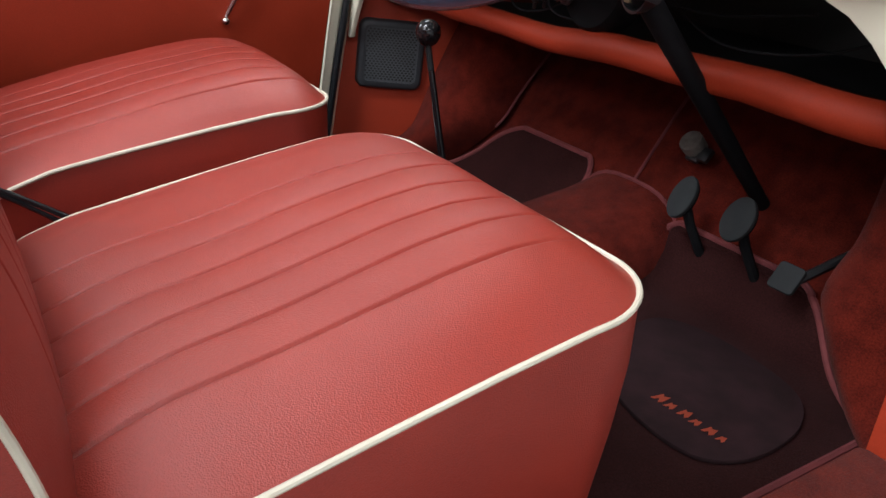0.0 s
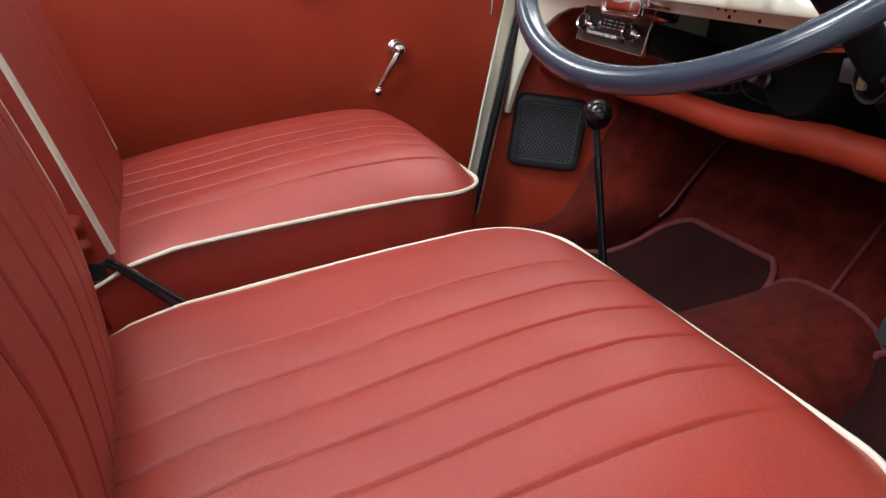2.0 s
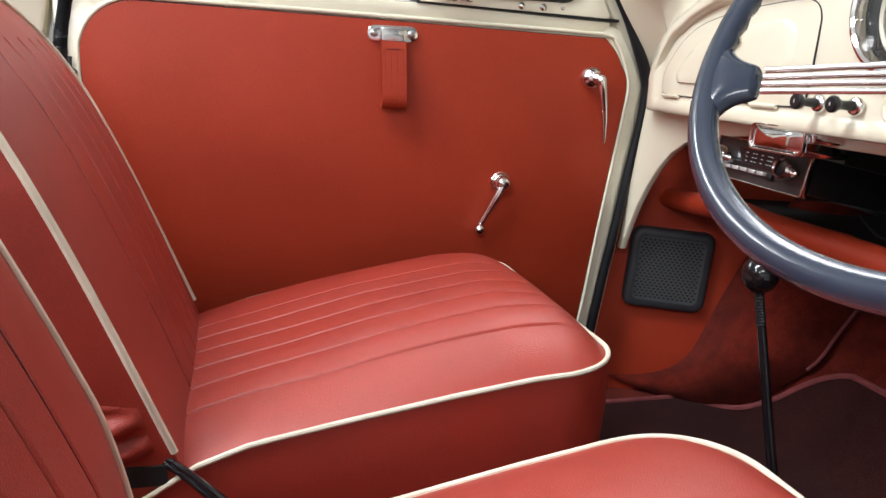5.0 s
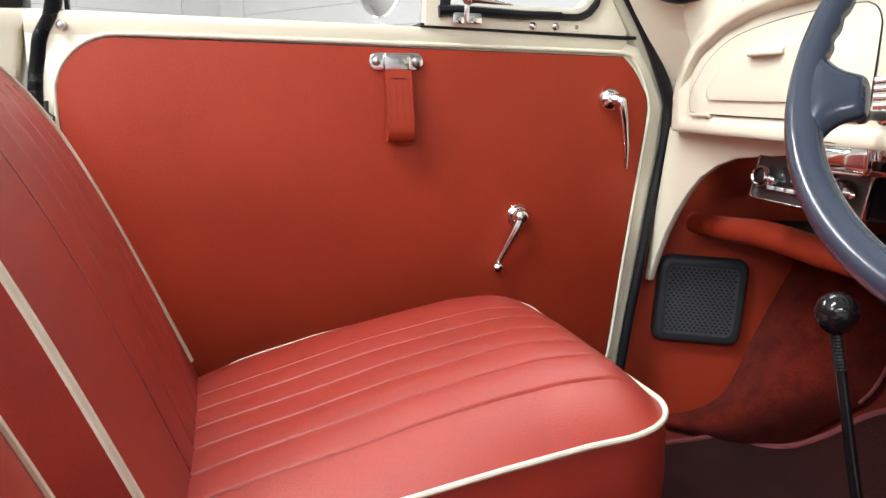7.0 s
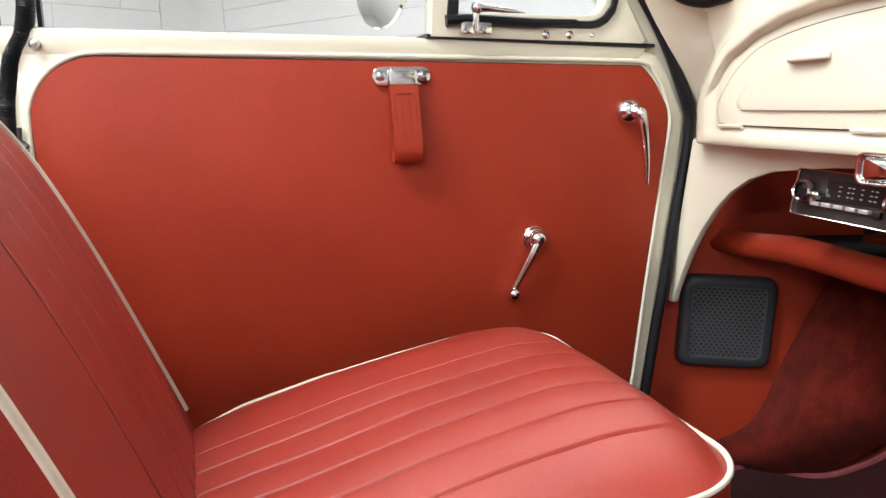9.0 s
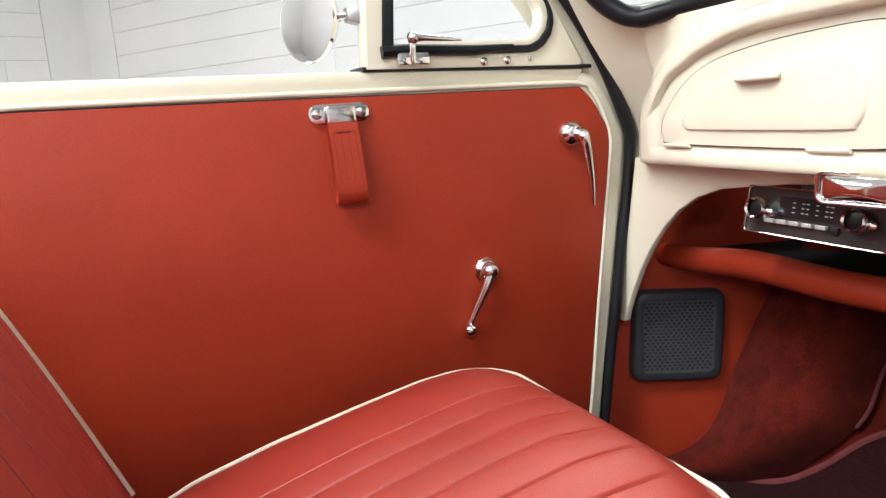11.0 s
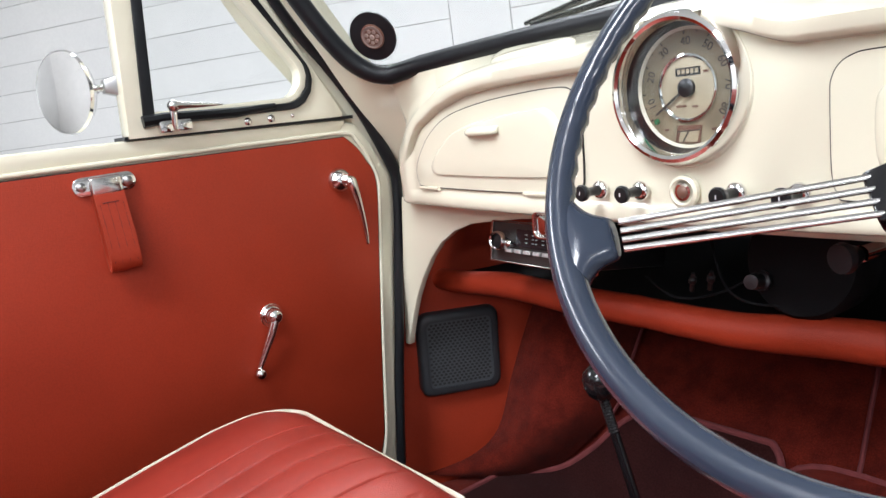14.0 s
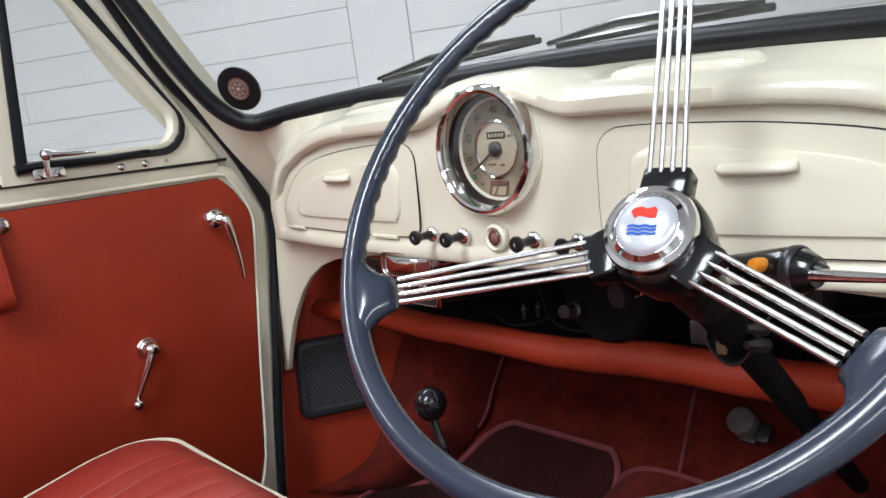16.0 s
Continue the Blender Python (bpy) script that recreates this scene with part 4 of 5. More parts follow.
prism(bm, [(-0.013, -0.0415), (0.013, -0.0405), (0.013, -0.0418), (-0.013, -0.0428)], SPD, -0.0086, -0.0081)
prism(bm, [(-0.0075, -0.052), (-0.006, -0.052), (0.001, -0.0415), (-0.0005, -0.0415)], SPD, -0.0085, -0.008)
part("fuel_needle", bm, INK, speedo)
for x, y, wd in ((-0.008, -0.0175, 0.012), (0.008, -0.0185, 0.007), (0.021, 0.014, 0.006), (-0.005, -0.033, 0.010), (-0.026, -0.040, 0.005), (0.028, -0.041, 0.005)):
    bm = bmesh.new()
    box(bm, x - wd / 2, x + wd / 2, y - 0.0012, y + 0.0012, -0.0093, -0.0089, SPD)
    part("legend_bar", bm, BROWN, speedo)
bm = bmesh.new()
lathe(bm, [(0, 0.004), (0.03, 0.0035), (0.0625, 0.001)], SP, 48)
part("cover_glass", bm, GLASS, speedo, "clear glass").visible_shadow = False


def pull_knob(x):
    """A black turned pull knob on a chrome collar."""
    f = facing((x, face_y(x) - 0.003, 0.934), (0, -1, 0.05)) @ Matrix.Diagonal((0.72, 0.72, 0.82, 1))
    bm = bmesh.new()
    lathe(bm, [(0.0135, 0), (0.0135, 0.003), (0.011, 0.006), (0.0065, 0.007), (0.0065, 0.012)], f, 24)
    ob = part("pull_knob", bm, CHROME, dash, "black pull knob with a chrome collar")
    bm = bmesh.new()
    lathe(bm, [(0.0075, 0.007), (0.0068, 0.014), (0.0062, 0.022), (0.008, 0.029), (0.0118, 0.033), (0.0122, 0.037), (0.010, 0.0395), (0, 0.040)], f, 24)
    part("grip", bm, BLACK, ob)
    bm = bmesh.new()
    box(bm, -0.0006, 0.0006, -0.0025, 0.0025, 0.0398, 0.0402, f)
    part("mark", bm, WHITE, ob, "small white letter bar")


for x in (-0.160, -0.107, -0.002, 0.055):
    pull_knob(x)
bm = bmesh.new()
IG = facing((-0.056, face_y(-0.056) - 0.003, 0.934), (0, -1, 0.05))
lathe(bm, [(0.0155, -0.002), (0.0155, 0.003), (0.0125, 0.005), (0.0105, 0.003), (0.0105, -0.001), (0, -0.001)], IG, 28)
sw = part("lamp_boss", bm, CREAM, dash, "cream ringed warning lamp")
bm = bmesh.new()
lathe(bm, [(0.0105, -0.0005), (0.009, 0.002), (0.0085, 0.0035), (0, 0.0045)], IG, 20)
part("lens", bm, CHROME, sw, "chrome lens ring")
bm = bmesh.new()
lathe(bm, [(0.006, 0.004), (0.004, 0.006), (0, 0.0065)], IG, 16)
part("jewel", bm, BROWN, sw, "dark red jewel")

# ---- radio and ashtray below the dashboard ----
radio = thing("car_radio", (-0.33, 1.26, 0.80), "old chrome-framed push-button car radio under the dashboard", "radio")
RD = facing((-0.3215, 1.236, 0.848), (0, -1, 0.19)) @ Matrix.Rotation(radians(-1.2), 4, "Z") @ Matrix.Diagonal((1.0, 0.89, 1, 1))
bm = bmesh.new()
box(bm, -0.088, 0.088, -0.026, 0.026, -0.14, -0.002, RD)
part("case", bm, BLACK, radio, "black steel case", bevel=0.003)
bm = bmesh.new()
ring(bm, rounded(-0.0945, 0.0945, -0.032, 0.031, 0.003, 2), rounded(-0.0912, 0.0912, -0.0295, 0.0285, 0.002, 2), RD, -0.004, 0.005)
part("frame", bm, RADIO_TRIM, radio, "aged chrome frame", bevel=0.0012)
bm = bmesh.new()
box(bm, -0.0915, 0.0915, -0.0298, 0.0288, -0.003, 0.001, RD)
part("face", bm, RADIO_FACE, radio, "dark brown face plate")
bm = bmesh.new()
prism(bm, rounded(-0.046, 0.040, -0.006, 0.020, 0.002, 2), RD, 0.001, 0.003)
scale = part("tuning_scale", bm, RADIO_GLASS, radio, "dark glass tuning scale")
bm = bmesh.new()
for r in range(3):
    for q in range(11):
        if (q * 3 + r * 5) % 5 > 1:
            box(bm, -0.034 + q * 0.0062, -0.0305 + q * 0.0062, 0.0125 - r * 0.006, 0.0135 - r * 0.006, 0.003, 0.0034, RD)
part("scale_bars", bm, GREEN_PRINT, scale, "pale green scale print")
for q in range(5):
    bm = bmesh.new()
    box(bm, -0.062 + q * 0.0176, -0.0485 + q * 0.0176, -0.0155, -0.0100, 0.001, 0.008, RD)
    part("push_button", bm, PALE, radio, "silver push button", bevel=0.001)
bm = bmesh.new()
box(bm, 0.025, 0.036, -0.019, -0.010, 0.001, 0.006, RD)
part("band_button", bm, BLACK, radio, bevel=0.001)
for x in (-0.070, 0.0595):
    bm = bmesh.new()
    lathe(bm, [(0.0155, 0.001), (0.015, 0.010), (0.0145, 0.016), (0.0125, 0.0185), (0.0105, 0.0165)], RD @ pose(x, 0.001, 0), 28, cap=False)
    k = part("control_ring", bm, ALU, radio, "chrome edged control knob")
    bm = bmesh.new()
    lathe(bm, [(0.0106, 0.008), (0.0106, 0.0135), (0.009, 0.0142), (0, 0.014)], RD @ pose(x, 0.001, 0), 24)
    part("control_cap", bm, BLACK, k, "black knob cap")
for x in (-0.0525, 0.078):
    bm = bmesh.new()
    lathe(bm, [(0.006, 0.001), (0.0055, 0.012), (0.003, 0.014), (0, 0.0145)], RD @ pose(x, -0.002, 0), 16)
    part("small_knob", bm, CHROME, radio)
bm = bmesh.new()
for q in range(2):
    box(bm, 0.058, 0.080, -0.0195 - q * 0.002, -0.0185 - q * 0.002, 0.001, 0.0014, RD)
part("maker_bar", bm, GUNMETAL, radio)

AS = facing((-0.2245, 1.183, 0.8925), (0, -1, 0.05)) @ Matrix.Diagonal((0.95, 0.96, 1, 1))
bm = bmesh.new()
prism(bm, rounded(-0.058, 0.058, -0.003, 0.016, 0.004), AS, -0.05, -0.001)
prism(bm, rounded(-0.050, 0.050, -0.020, 0.014, 0.008), AS, -0.06, 0.002)
ash = part("ashtray", bm, CHROME, dash, "chrome pull-out ashtray under the lip", bevel=0.002)
bm = bmesh.new()
ring(bm, rounded(-0.050, 0.050, -0.020, 0.014, 0.010), rounded(-0.0465, 0.0465, -0.017, 0.0115, 0.008), AS, 0.002, 0.007)
part("rim", bm, CHROME, ash, bevel=0.0025)
bm = bmesh.new()
o = rounded(-0.0465, 0.0465, -0.017, 0.0115, 0.008)
grid(bm, [[AS @ Vector((x * s, -0.0045 + (y + 0.0045) * s, h)) for x, y in o] for s, h in ((0.01, 0.012), (0.3, 0.0115), (0.6, 0.0098), (0.85, 0.0065), (1, 0.003))], close_u=True)
part("front", bm, CHROME, ash, "bowed chrome front")

# ---- steering wheel and column ----
TH, PS = radians(38.05), radians(8.55)
WN = Vector((math.sin(PS) * math.cos(TH), -math.cos(PS) * math.cos(TH), math.sin(TH)))
WH = facing((0.2285, 0.9771, 1.0241), WN)
R = 0.2058
wheel = thing("steering_wheel", (0.212, 1.05, 0.98), "blue-grey three-spoke steering wheel with chrome wire spokes", "steering wheel")
bm = bmesh.new()
rows = []
for k in range(240):
    a = math.tau * k / 240
    deg = math.degrees(a) % 360
    grip = 0.0
    if 100 < deg < 200 or deg < 80 or deg > 340:
        grip = 0.0022 * (0.5 - 0.5 * math.cos(a * 70))
    row = []
    for s in range(14):
        b = math.tau * s / 14
        inward = max(0, -math.cos(b - 0.5))
        rr = 0.0102 - grip * inward
        rad = R + rr * math.cos(b)
        row.append(WH @ Vector((rad * math.cos(a), rad * math.sin(a), rr * 0.92 * math.sin(b))))
    rows.append(row)
grid(bm, rows, close_u=True, close_v=True)
part("rim", bm, WHEEL, wheel, "blue-grey plastic rim with finger grips")
HUB_D = -0.0545 - 0.024
HUBM = WH @ pose(0.009, -0.003, 0)
for sp, far in ((85.4, 0.178), (206.6, 0.1765), (328.5, 0.180)):
    m = WH @ Matrix.Rotation(radians(sp), 4, "Z")
    tip = Vector((far * math.cos(radians(sp)), far * math.sin(radians(sp)), 0))
    mh = HUBM @ Matrix.Rotation(math.atan2(tip.y + 0.003, tip.x - 0.009), 4, "Z")
    bm = bmesh.new()
    rows = []
    for r, w, h, z in ((R - 0.005, 0.044, 0.0074, -0.001), (R - 0.0095, 0.034, 0.0082, -0.002), (R - 0.013, 0.0265, 0.0086, -0.0035), (R - 0.017, 0.0212, 0.0088, -0.0055), (R - 0.021, 0.0180, 0.0086, -0.008), (R - 0.025, 0.0163, 0.008, -0.0103), (far + 0.0015, 0.0148, 0.0074, -0.0115), (far, 0.0132, 0.0058, -0.012)):
        rows.append([m @ Vector((r, w * math.copysign(abs(math.cos(b)) ** 0.6, math.cos(b)), z + h * math.sin(b))) for b in np.linspace(0, math.tau, 21)[:-1]])
    vs = grid(bm, rows, close_u=True)
    bm.faces.new(vs[-1])
    part("spoke_boss", bm, WHEEL, wheel, "moulded blue-grey spoke boss")
    for q in (-1.5, -0.5, 0.5, 1.5):
        bm = bmesh.new()
        tube(bm, [m @ Vector((far - 0.004, q * 0.0066, -0.0125)), mh @ Vector((0.040, q * 0.0086, HUB_D + 0.010))], 0.0021, segs=10)
        part("spoke_rod", bm, ROD, wheel, "chrome spoke rod")
    bm = bmesh.new()
    prism(bm, [(0.030, -0.0185), (0.052, -0.0175), (0.052, 0.0175), (0.030, 0.0185)], mh, HUB_D - 0.004, HUB_D + 0.015)
    part("spoke_clamp", bm, GLOSS, wheel, "black spoke clamp", bevel=0.003)
bm = bmesh.new()
lathe(bm, [(0.024, -0.05), (0.034, -0.03), (0.0372, -0.006), (0.037, 0.010), (0.0345, 0.014), (0, 0.014)], HUBM @ pose(0, 0, HUB_D), 40)
part("hub", bm, GLOSS, wheel, "black hub")
bm = bmesh.new()
lathe(bm, [(0.0335, 0.010), (0.0338, 0.018), (0.0325, 0.0215), (0.029, 0.0232), (0.0268, 0.0225), (0.0258, 0.0232), (0.0232, 0.0252), (0.0226, 0.0244), (0.0215, 0.0246), (0.0200, 0.0264), (0, 0.0270)], HUBM @ pose(0, 0, HUB_D), 48)
cap = part("horn_cap", bm, CHROME, wheel, "domed chrome horn cap")
bm = bmesh.new()
lathe(bm, [(0.0222, 0.0250), (0.0212, 0.0266), (0.0185, 0.0281), (0.0165, 0.0289), (0.012, 0.0298), (0.006, 0.0302), (0, 0.0303)], HUBM @ pose(0, 0, HUB_D), 40)
part("medallion", bm, ENAMEL, cap, "white enamel medallion")
bm = bmesh.new()
prism(bm, [(-0.008, 0.001), (-0.004, 0.003), (0.004, 0.001), (0.009, 0.001), (0.0095, 0.008), (0.007, 0.0105), (0.002, 0.0085), (-0.003, 0.0105), (-0.009, 0.0095), (-0.0115, 0.007)], HUBM @ pose(0, 0.002, HUB_D) @ Matrix.Diagonal((0.9, 0.9, 1, 1)), 0.0285, 0.0308)
part("red_shape", bm, RED_EN, cap)
for q in range(3):
    bm = bmesh.new()
    grid(bm, [[HUBM @ pose(0, 0, HUB_D) @ Vector((x, -0.0035 - q * 0.0027 + 0.0005 * math.sin(x * 700) + s, 0.0312 - 0.0003 * q)) for x in np.linspace(-0.0105, 0.0105, 16).tolist()] for s in (-0.0009, 0.0009)])
    part("wave_bar", bm, BLUE, cap)

col = thing("steering_column", (0.25, 1.5, 0.6), "black steering column running down to the toe board", "steering column")
hub_c = HUBM @ Vector((0, 0, HUB_D - 0.03))
low = Vector((0.174, 1.562, 0.525))
COL_MID = hub_c.lerp(low, 0.25)
bm = bmesh.new()
tube(bm, [hub_c, COL_MID, low], [0.020, 0.0150, 0.0115], segs=18)
part("tube", bm, SATIN, col)
bm = bmesh.new()
tube(bm, [hub_c, hub_c.lerp(COL_MID, 0.45)], [0.026, 0.020], segs=20)
part("shroud", bm, BLACK, col, "black column shroud")
# indicator stalk and its housing
bm = bmesh.new()
lathe(bm, [(0.0, -0.045), (0.009, -0.043), (0.013, -0.02), (0.0165, 0.0), (0.016, 0.014), (0.011, 0.024), (0, 0.026)], facing((0.288, 1.105, 0.940), (1, -0.2, 0.05)), 24)
st = part("switch_housing", bm, GLOSS, col, "black indicator switch housing")
bm = bmesh.new()
lathe(bm, [(0.0168, 0.004), (0.0182, 0.006), (0.0182, 0.011), (0.0168, 0.013)], facing((0.288, 1.105, 0.940), (1, -0.2, 0.05)), 24, cap=False)
lathe(bm, [(0.006, 0.014), (0.0075, 0.026), (0.005, 0.030), (0, 0.031)], facing((0.288, 1.105, 0.940), (1, -0.2, 0.05)), 16)
part("collar", bm, GUNMETAL, st, "dark steel collar")
bm = bmesh.new()
lathe(bm, [(0.0052, -0.004), (0.0055, 0.003), (0.0044, 0.007), (0, 0.0085)], facing((0.2745, 1.091, 0.946), (-0.35, -1, 0.15)), 16)
part("tell_tale", bm, AMBER, st, "amber tell-tale lens")
bm = bmesh.new()
tube(bm, [(0.303, 1.095, 0.940), (0.37, 1.085, 0.945), (0.47, 1.07, 0.953)], [0.005, 0.0032, 0.0032], segs=10)
part("stalk", bm, CHROME, st, "chrome indicator stalk")
# bracket clamp under the dash
bm = bmesh.new()
box(bm, 0.175, 0.275, 1.20, 1.235, 0.872, 0.906)
part("bracket", bm, BLACK, col, "black column bracket", bevel=0.004)
bm = bmesh.new()
strip = smooth_line([(0.183, 1.192, 0.864), (0.185, 1.190, 0.852), (0.192, 1.188, 0.838), (0.203, 1.186, 0.830), (0.215, 1.186, 0.829), (0.224, 1.188, 0.838), (0.230, 1.190, 0.854), (0.234, 1.192, 0.864)], 5)
grid(bm, [[p + Vector((0, dy, dz)) for dy, dz in ((0, 0), (0.022, 0.002), (0.022, 0.005), (0, 0.003))] for p in [q + Vector((0.004, -0.029, 0.008)) for q in strip]], close_u=True)
part("clamp", bm, GUNMETAL, col, "bare steel column clamp")
bm = bmesh.new()
box(bm, 0.205, 0.213, 1.152, 1.156, 0.848, 0.880)
part("packing", bm, ORANGE_TAN, col, "tan packing strip")
bm = bmesh.new()
box(bm, 0.176, 0.193, 1.160, 1.168, 0.850, 0.872)
part("lug", bm, GUNMETAL, col, "dark steel lug", bevel=0.002)
for z, r in ((0.864, 0.0055), (0.850, 0.0065)):
    bm = bmesh.new()
    lathe(bm, [(r, -0.01), (r, 0.006), (r * 0.7, 0.009), (r * 0.6, 0.014), (0, 0.015)], facing((0.238, 1.160, z + 0.008), (-0.3, -1, 0.3)), 6)
    part("bolt", bm, GUNMETAL, col, "steel bolt")

# panel of black switches under the dashboard
bm = bmesh.new()
lathe(bm, [(0.062, -0.05), (0.064, -0.01), (0.058, 0.0), (0.03, 0.003), (0, 0.003)], facing((-0.025, 1.315, 0.835), (0, -1, 0.1)), 40)
under = part("heater_drum", bm, SATIN, dash, "black round heater drum with a knob")
bm = bmesh.new()
lathe(bm, [(0.011, 0), (0.011, 0.006), (0.008, 0.008), (0.006, 0.018), (0.0085, 0.021), (0.008, 0.027), (0, 0.028)], facing((-0.058, 1.300, 0.815), (0.1, -1, 0.2)), 20)
part("knob", bm, GUNMETAL, under, "dull dark metal knob")
for pts in ([(-0.22, 1.31, 0.80), (-0.17, 1.30, 0.782), (-0.12, 1.315, 0.79), (-0.07, 1.34, 0.82)], [(-0.14, 1.33, 0.86), (-0.10, 1.30, 0.80), (-0.05, 1.31, 0.785), (0.03, 1.33, 0.80)], [(0.05, 1.33, 0.87), (0.12, 1.30, 0.84), (0.20, 1.32, 0.83), (0.33, 1.33, 0.85)], [(0.10, 1.34, 0.84), (0.22, 1.31, 0.80), (0.35, 1.32, 0.81), (0.46, 1.34, 0.86)]):
    bm = bmesh.new()
    tube(bm, smooth_line(pts, 6), 0.0017, segs=6)
    part("cable", bm, SATIN, dash, "black cable hanging under the dashboard")
for x, z in ((-0.135, 0.80), (-0.16, 0.795)):
    bm = bmesh.new()
    lathe(bm, [(0.003, -0.012), (0.003, 0.0), (0.005, 0.002), (0.005, 0.008), (0.0025, 0.010), (0.0025, 0.016), (0, 0.016)], facing((x, 1.32, z), (0.35, -0.3, 0.9)), 10)
    part("cable_connector", bm, GUNMETAL, dash, "pale metal cable connector")
bm = bmesh.new()
tube(bm, [(0.088, 1.255, 0.874), (0.08, 1.225, 0.873)], 0.0075, segs=12)
pk = part("choke_knob", bm, CHROME, dash, "black pull knob with a chrome stem")
bm = bmesh.new()
lathe(bm, [(0.007, 0), (0.011, 0.010), (0.014, 0.016), (0.013, 0.022), (0, 0.024)], facing((0.079, 1.222, 0.873), (-0.3, -1, 0)), 20)
part("grip", bm, BLACK, pk)


# ---- seats ----
EDGE = [(0.47, 0.555), (0.49, 0.567), (0.511, 0.580), (0.533, 0.594), (0.578, 0.610), (0.673, 0.630), (0.775, 0.650), (0.857, 0.664), (0.914, 0.6695), (1.0, 0.675)]
TOP = [(0.47, 0.610), (0.508, 0.621), (0.547, 0.632), (0.585, 0.642), (0.625, 0.652), (0.665, 0.6625), (0.72, 0.677), (0.754, 0.684), (0.80, 0.693), (0.85, 0.701), (0.913, 0.7065), (1.0, 0.709)]


def seat(x0, x1, y1, drop, foot_y, full, seams, back_seams, label):
    """A front seat: fluted cushion, fluted backrest, white piping round both."""
    cx, w = (x0 + x1) / 2, (x1 - x0) / 2
    y0, rc = 0.47, 0.075
    ob = thing("front_seat", (cx, 0.70, 0.40), label, "seat", group="front seats")

    def edge(y, u=1):
        outer = 0 if full else (0.004 * min(1, max(0, (y - 0.70) / 0.15)) - 0.010 * min(1, max(0, (0.68 - y) / 0.15))) * max(0, -u)
        return interp(y, EDGE) - drop * max(0, y - 0.6) / 0.3 + outer

    def seam_x(y):
        return [q + full * k * max(0, 0.78 - y) / 0.25 for q, k in zip(seams, (0.013, 0.022, 0.021, 0.020, 0.016, 0.008))]

    def half(y):
        d = y - (y1 - rc)
        return w if d <= 0 else w - rc + math.sqrt(max(0, rc * rc - d * d))
    ys = [*np.linspace(y0, y1 - rc, 40)] + [y1 - rc + rc * math.sin(a) for a in np.linspace(0, math.pi / 2, 14)[1:]]
    us = np.linspace(-1, 1, 521).tolist()
    rows = []
    for y in ys:
        h = half(y)
        fr = min(1, max(0, (y1 - y) / 0.10))
        front = 1 - (1 - fr) ** 4.2
        lines = seam_x(y)
        row = []
        for u in us:
            x = cx + u * h
            e = edge(y, u)
            rise = interp(y, TOP) - e + full * 0.009 * math.exp(-((y - 0.57) / 0.08) ** 2)
            z = e + 0.76 * rise * (1 - abs(u) ** (4.7 if full or u > 0 else 3.6)) * front + 0.24 * rise * (1 - u * u) * min(1, fr)
            fade = min(1, max(0, (y1 - 0.022 - y) / 0.015))
            g = 0.0
            for s in lines:
                g += 0.0024 * math.exp(-((x - s) / 0.0013) ** 2)
            if lines[0] < x < lines[-1]:
                n = np.interp(x, lines, range(len(seams)))
                g -= 0.0015 * abs(math.sin(math.pi * n)) ** 0.7
            z -= g * fade
            z += 0.0015 * noise.noise(Vector((x * 14, y * 9, 3.0 + x0)))
            row.append((x, y, z))
        rows.append(row)
    bm = bmesh.new()
    grid(bm, rows)
    cushion = part("cushion_top", bm, LEATHER, ob, "fluted red vinyl cushion top", smooth=60)
    for k in range(len(seams)):
        bm = bmesh.new()
        line = []
        for j in range(0, 40):
            n = (seam_x(ys[j])[k] - cx + w) / (2 * w) * (len(us) - 1)
            a, b = Vector(rows[j][int(n)]), Vector(rows[j][int(n) + 1])
            line.append(a.lerp(b, n - int(n)) + Vector((0, 0, 0.0003)))
        tube(bm, line, 0.0005, segs=4)
        part("seam_stitching", bm, SEAM, ob, "fine stitched seam")
    line = [(cx - half(y), y, edge(y, -1)) for y in ys] + [(cx + u * half(y1), y1, edge(y1, u)) for u in np.linspace(-0.95, 0.95, 20).tolist()] + [(cx + half(y), y, edge(y)) for y in reversed(ys)]
    bm = bmesh.new()
    rows = []
    for f, z in ((0.0, 0.0), (0.002, -0.012), (0.003, -0.06), (0.0, -0.12), (-0.012, None)):
        rows.append([(cx + (x - cx) * (1 + f / w), 0.70 + (y - 0.70) * (1 + f / 0.24), (zz + z) if z is not None else 0.405) for x, y, zz in line])
    grid(bm, rows)
    part("cushion_side", bm, LEATHER, ob, "plain red vinyl cushion side", smooth=60)
    bm = bmesh.new()
    tube(bm, [(cx + (x - cx) * 1.006, 0.70 + (y - 0.70) * 1.006, z + 0.001) for x, y, z in line], 0.0028, segs=8)
    part("cushion_piping", bm, PIPING, ob, "cream piping round the cushion")
    for x in (x0 + 0.06, x1 - 0.06):
        bm = bmesh.new()
        box(bm, x - 0.015, x + 0.015, 0.42, 0.90, 0.37, 0.41)
        part("runner", bm, BLACK, ob, "black seat runner")

    # backrest: s runs up the face
    tall, lean = 0.455, radians(22)
    up, out = Vector((0, -math.sin(lean), math.cos(lean))), Vector((0, math.cos(lean), math.sin(lean)))
    foot = Vector((cx, foot_y, 0.603))
    rt = 0.14

    def bhalf(s):
        d = s - (tall - rt)
        wide = w - 0.002 - 0.006 * max(0, s / tall)
        return wide if d <= 0 else wide - rt + math.sqrt(max(0, rt * rt - d * d))
    ss = [*np.linspace(-0.03, tall - rt, 30).tolist()] + [tall - rt + rt * math.sin(a) for a in np.linspace(0, math.pi / 2, 18)[1:]]

    def curve(s):
        return -0.035 * (max(0, s) / tall) ** 4 + 0.004 - full * 0.03 * max(0, (0.14 - s) / 0.16) ** 1.5
    us2 = np.linspace(-1, 1, 241).tolist()
    rows = []
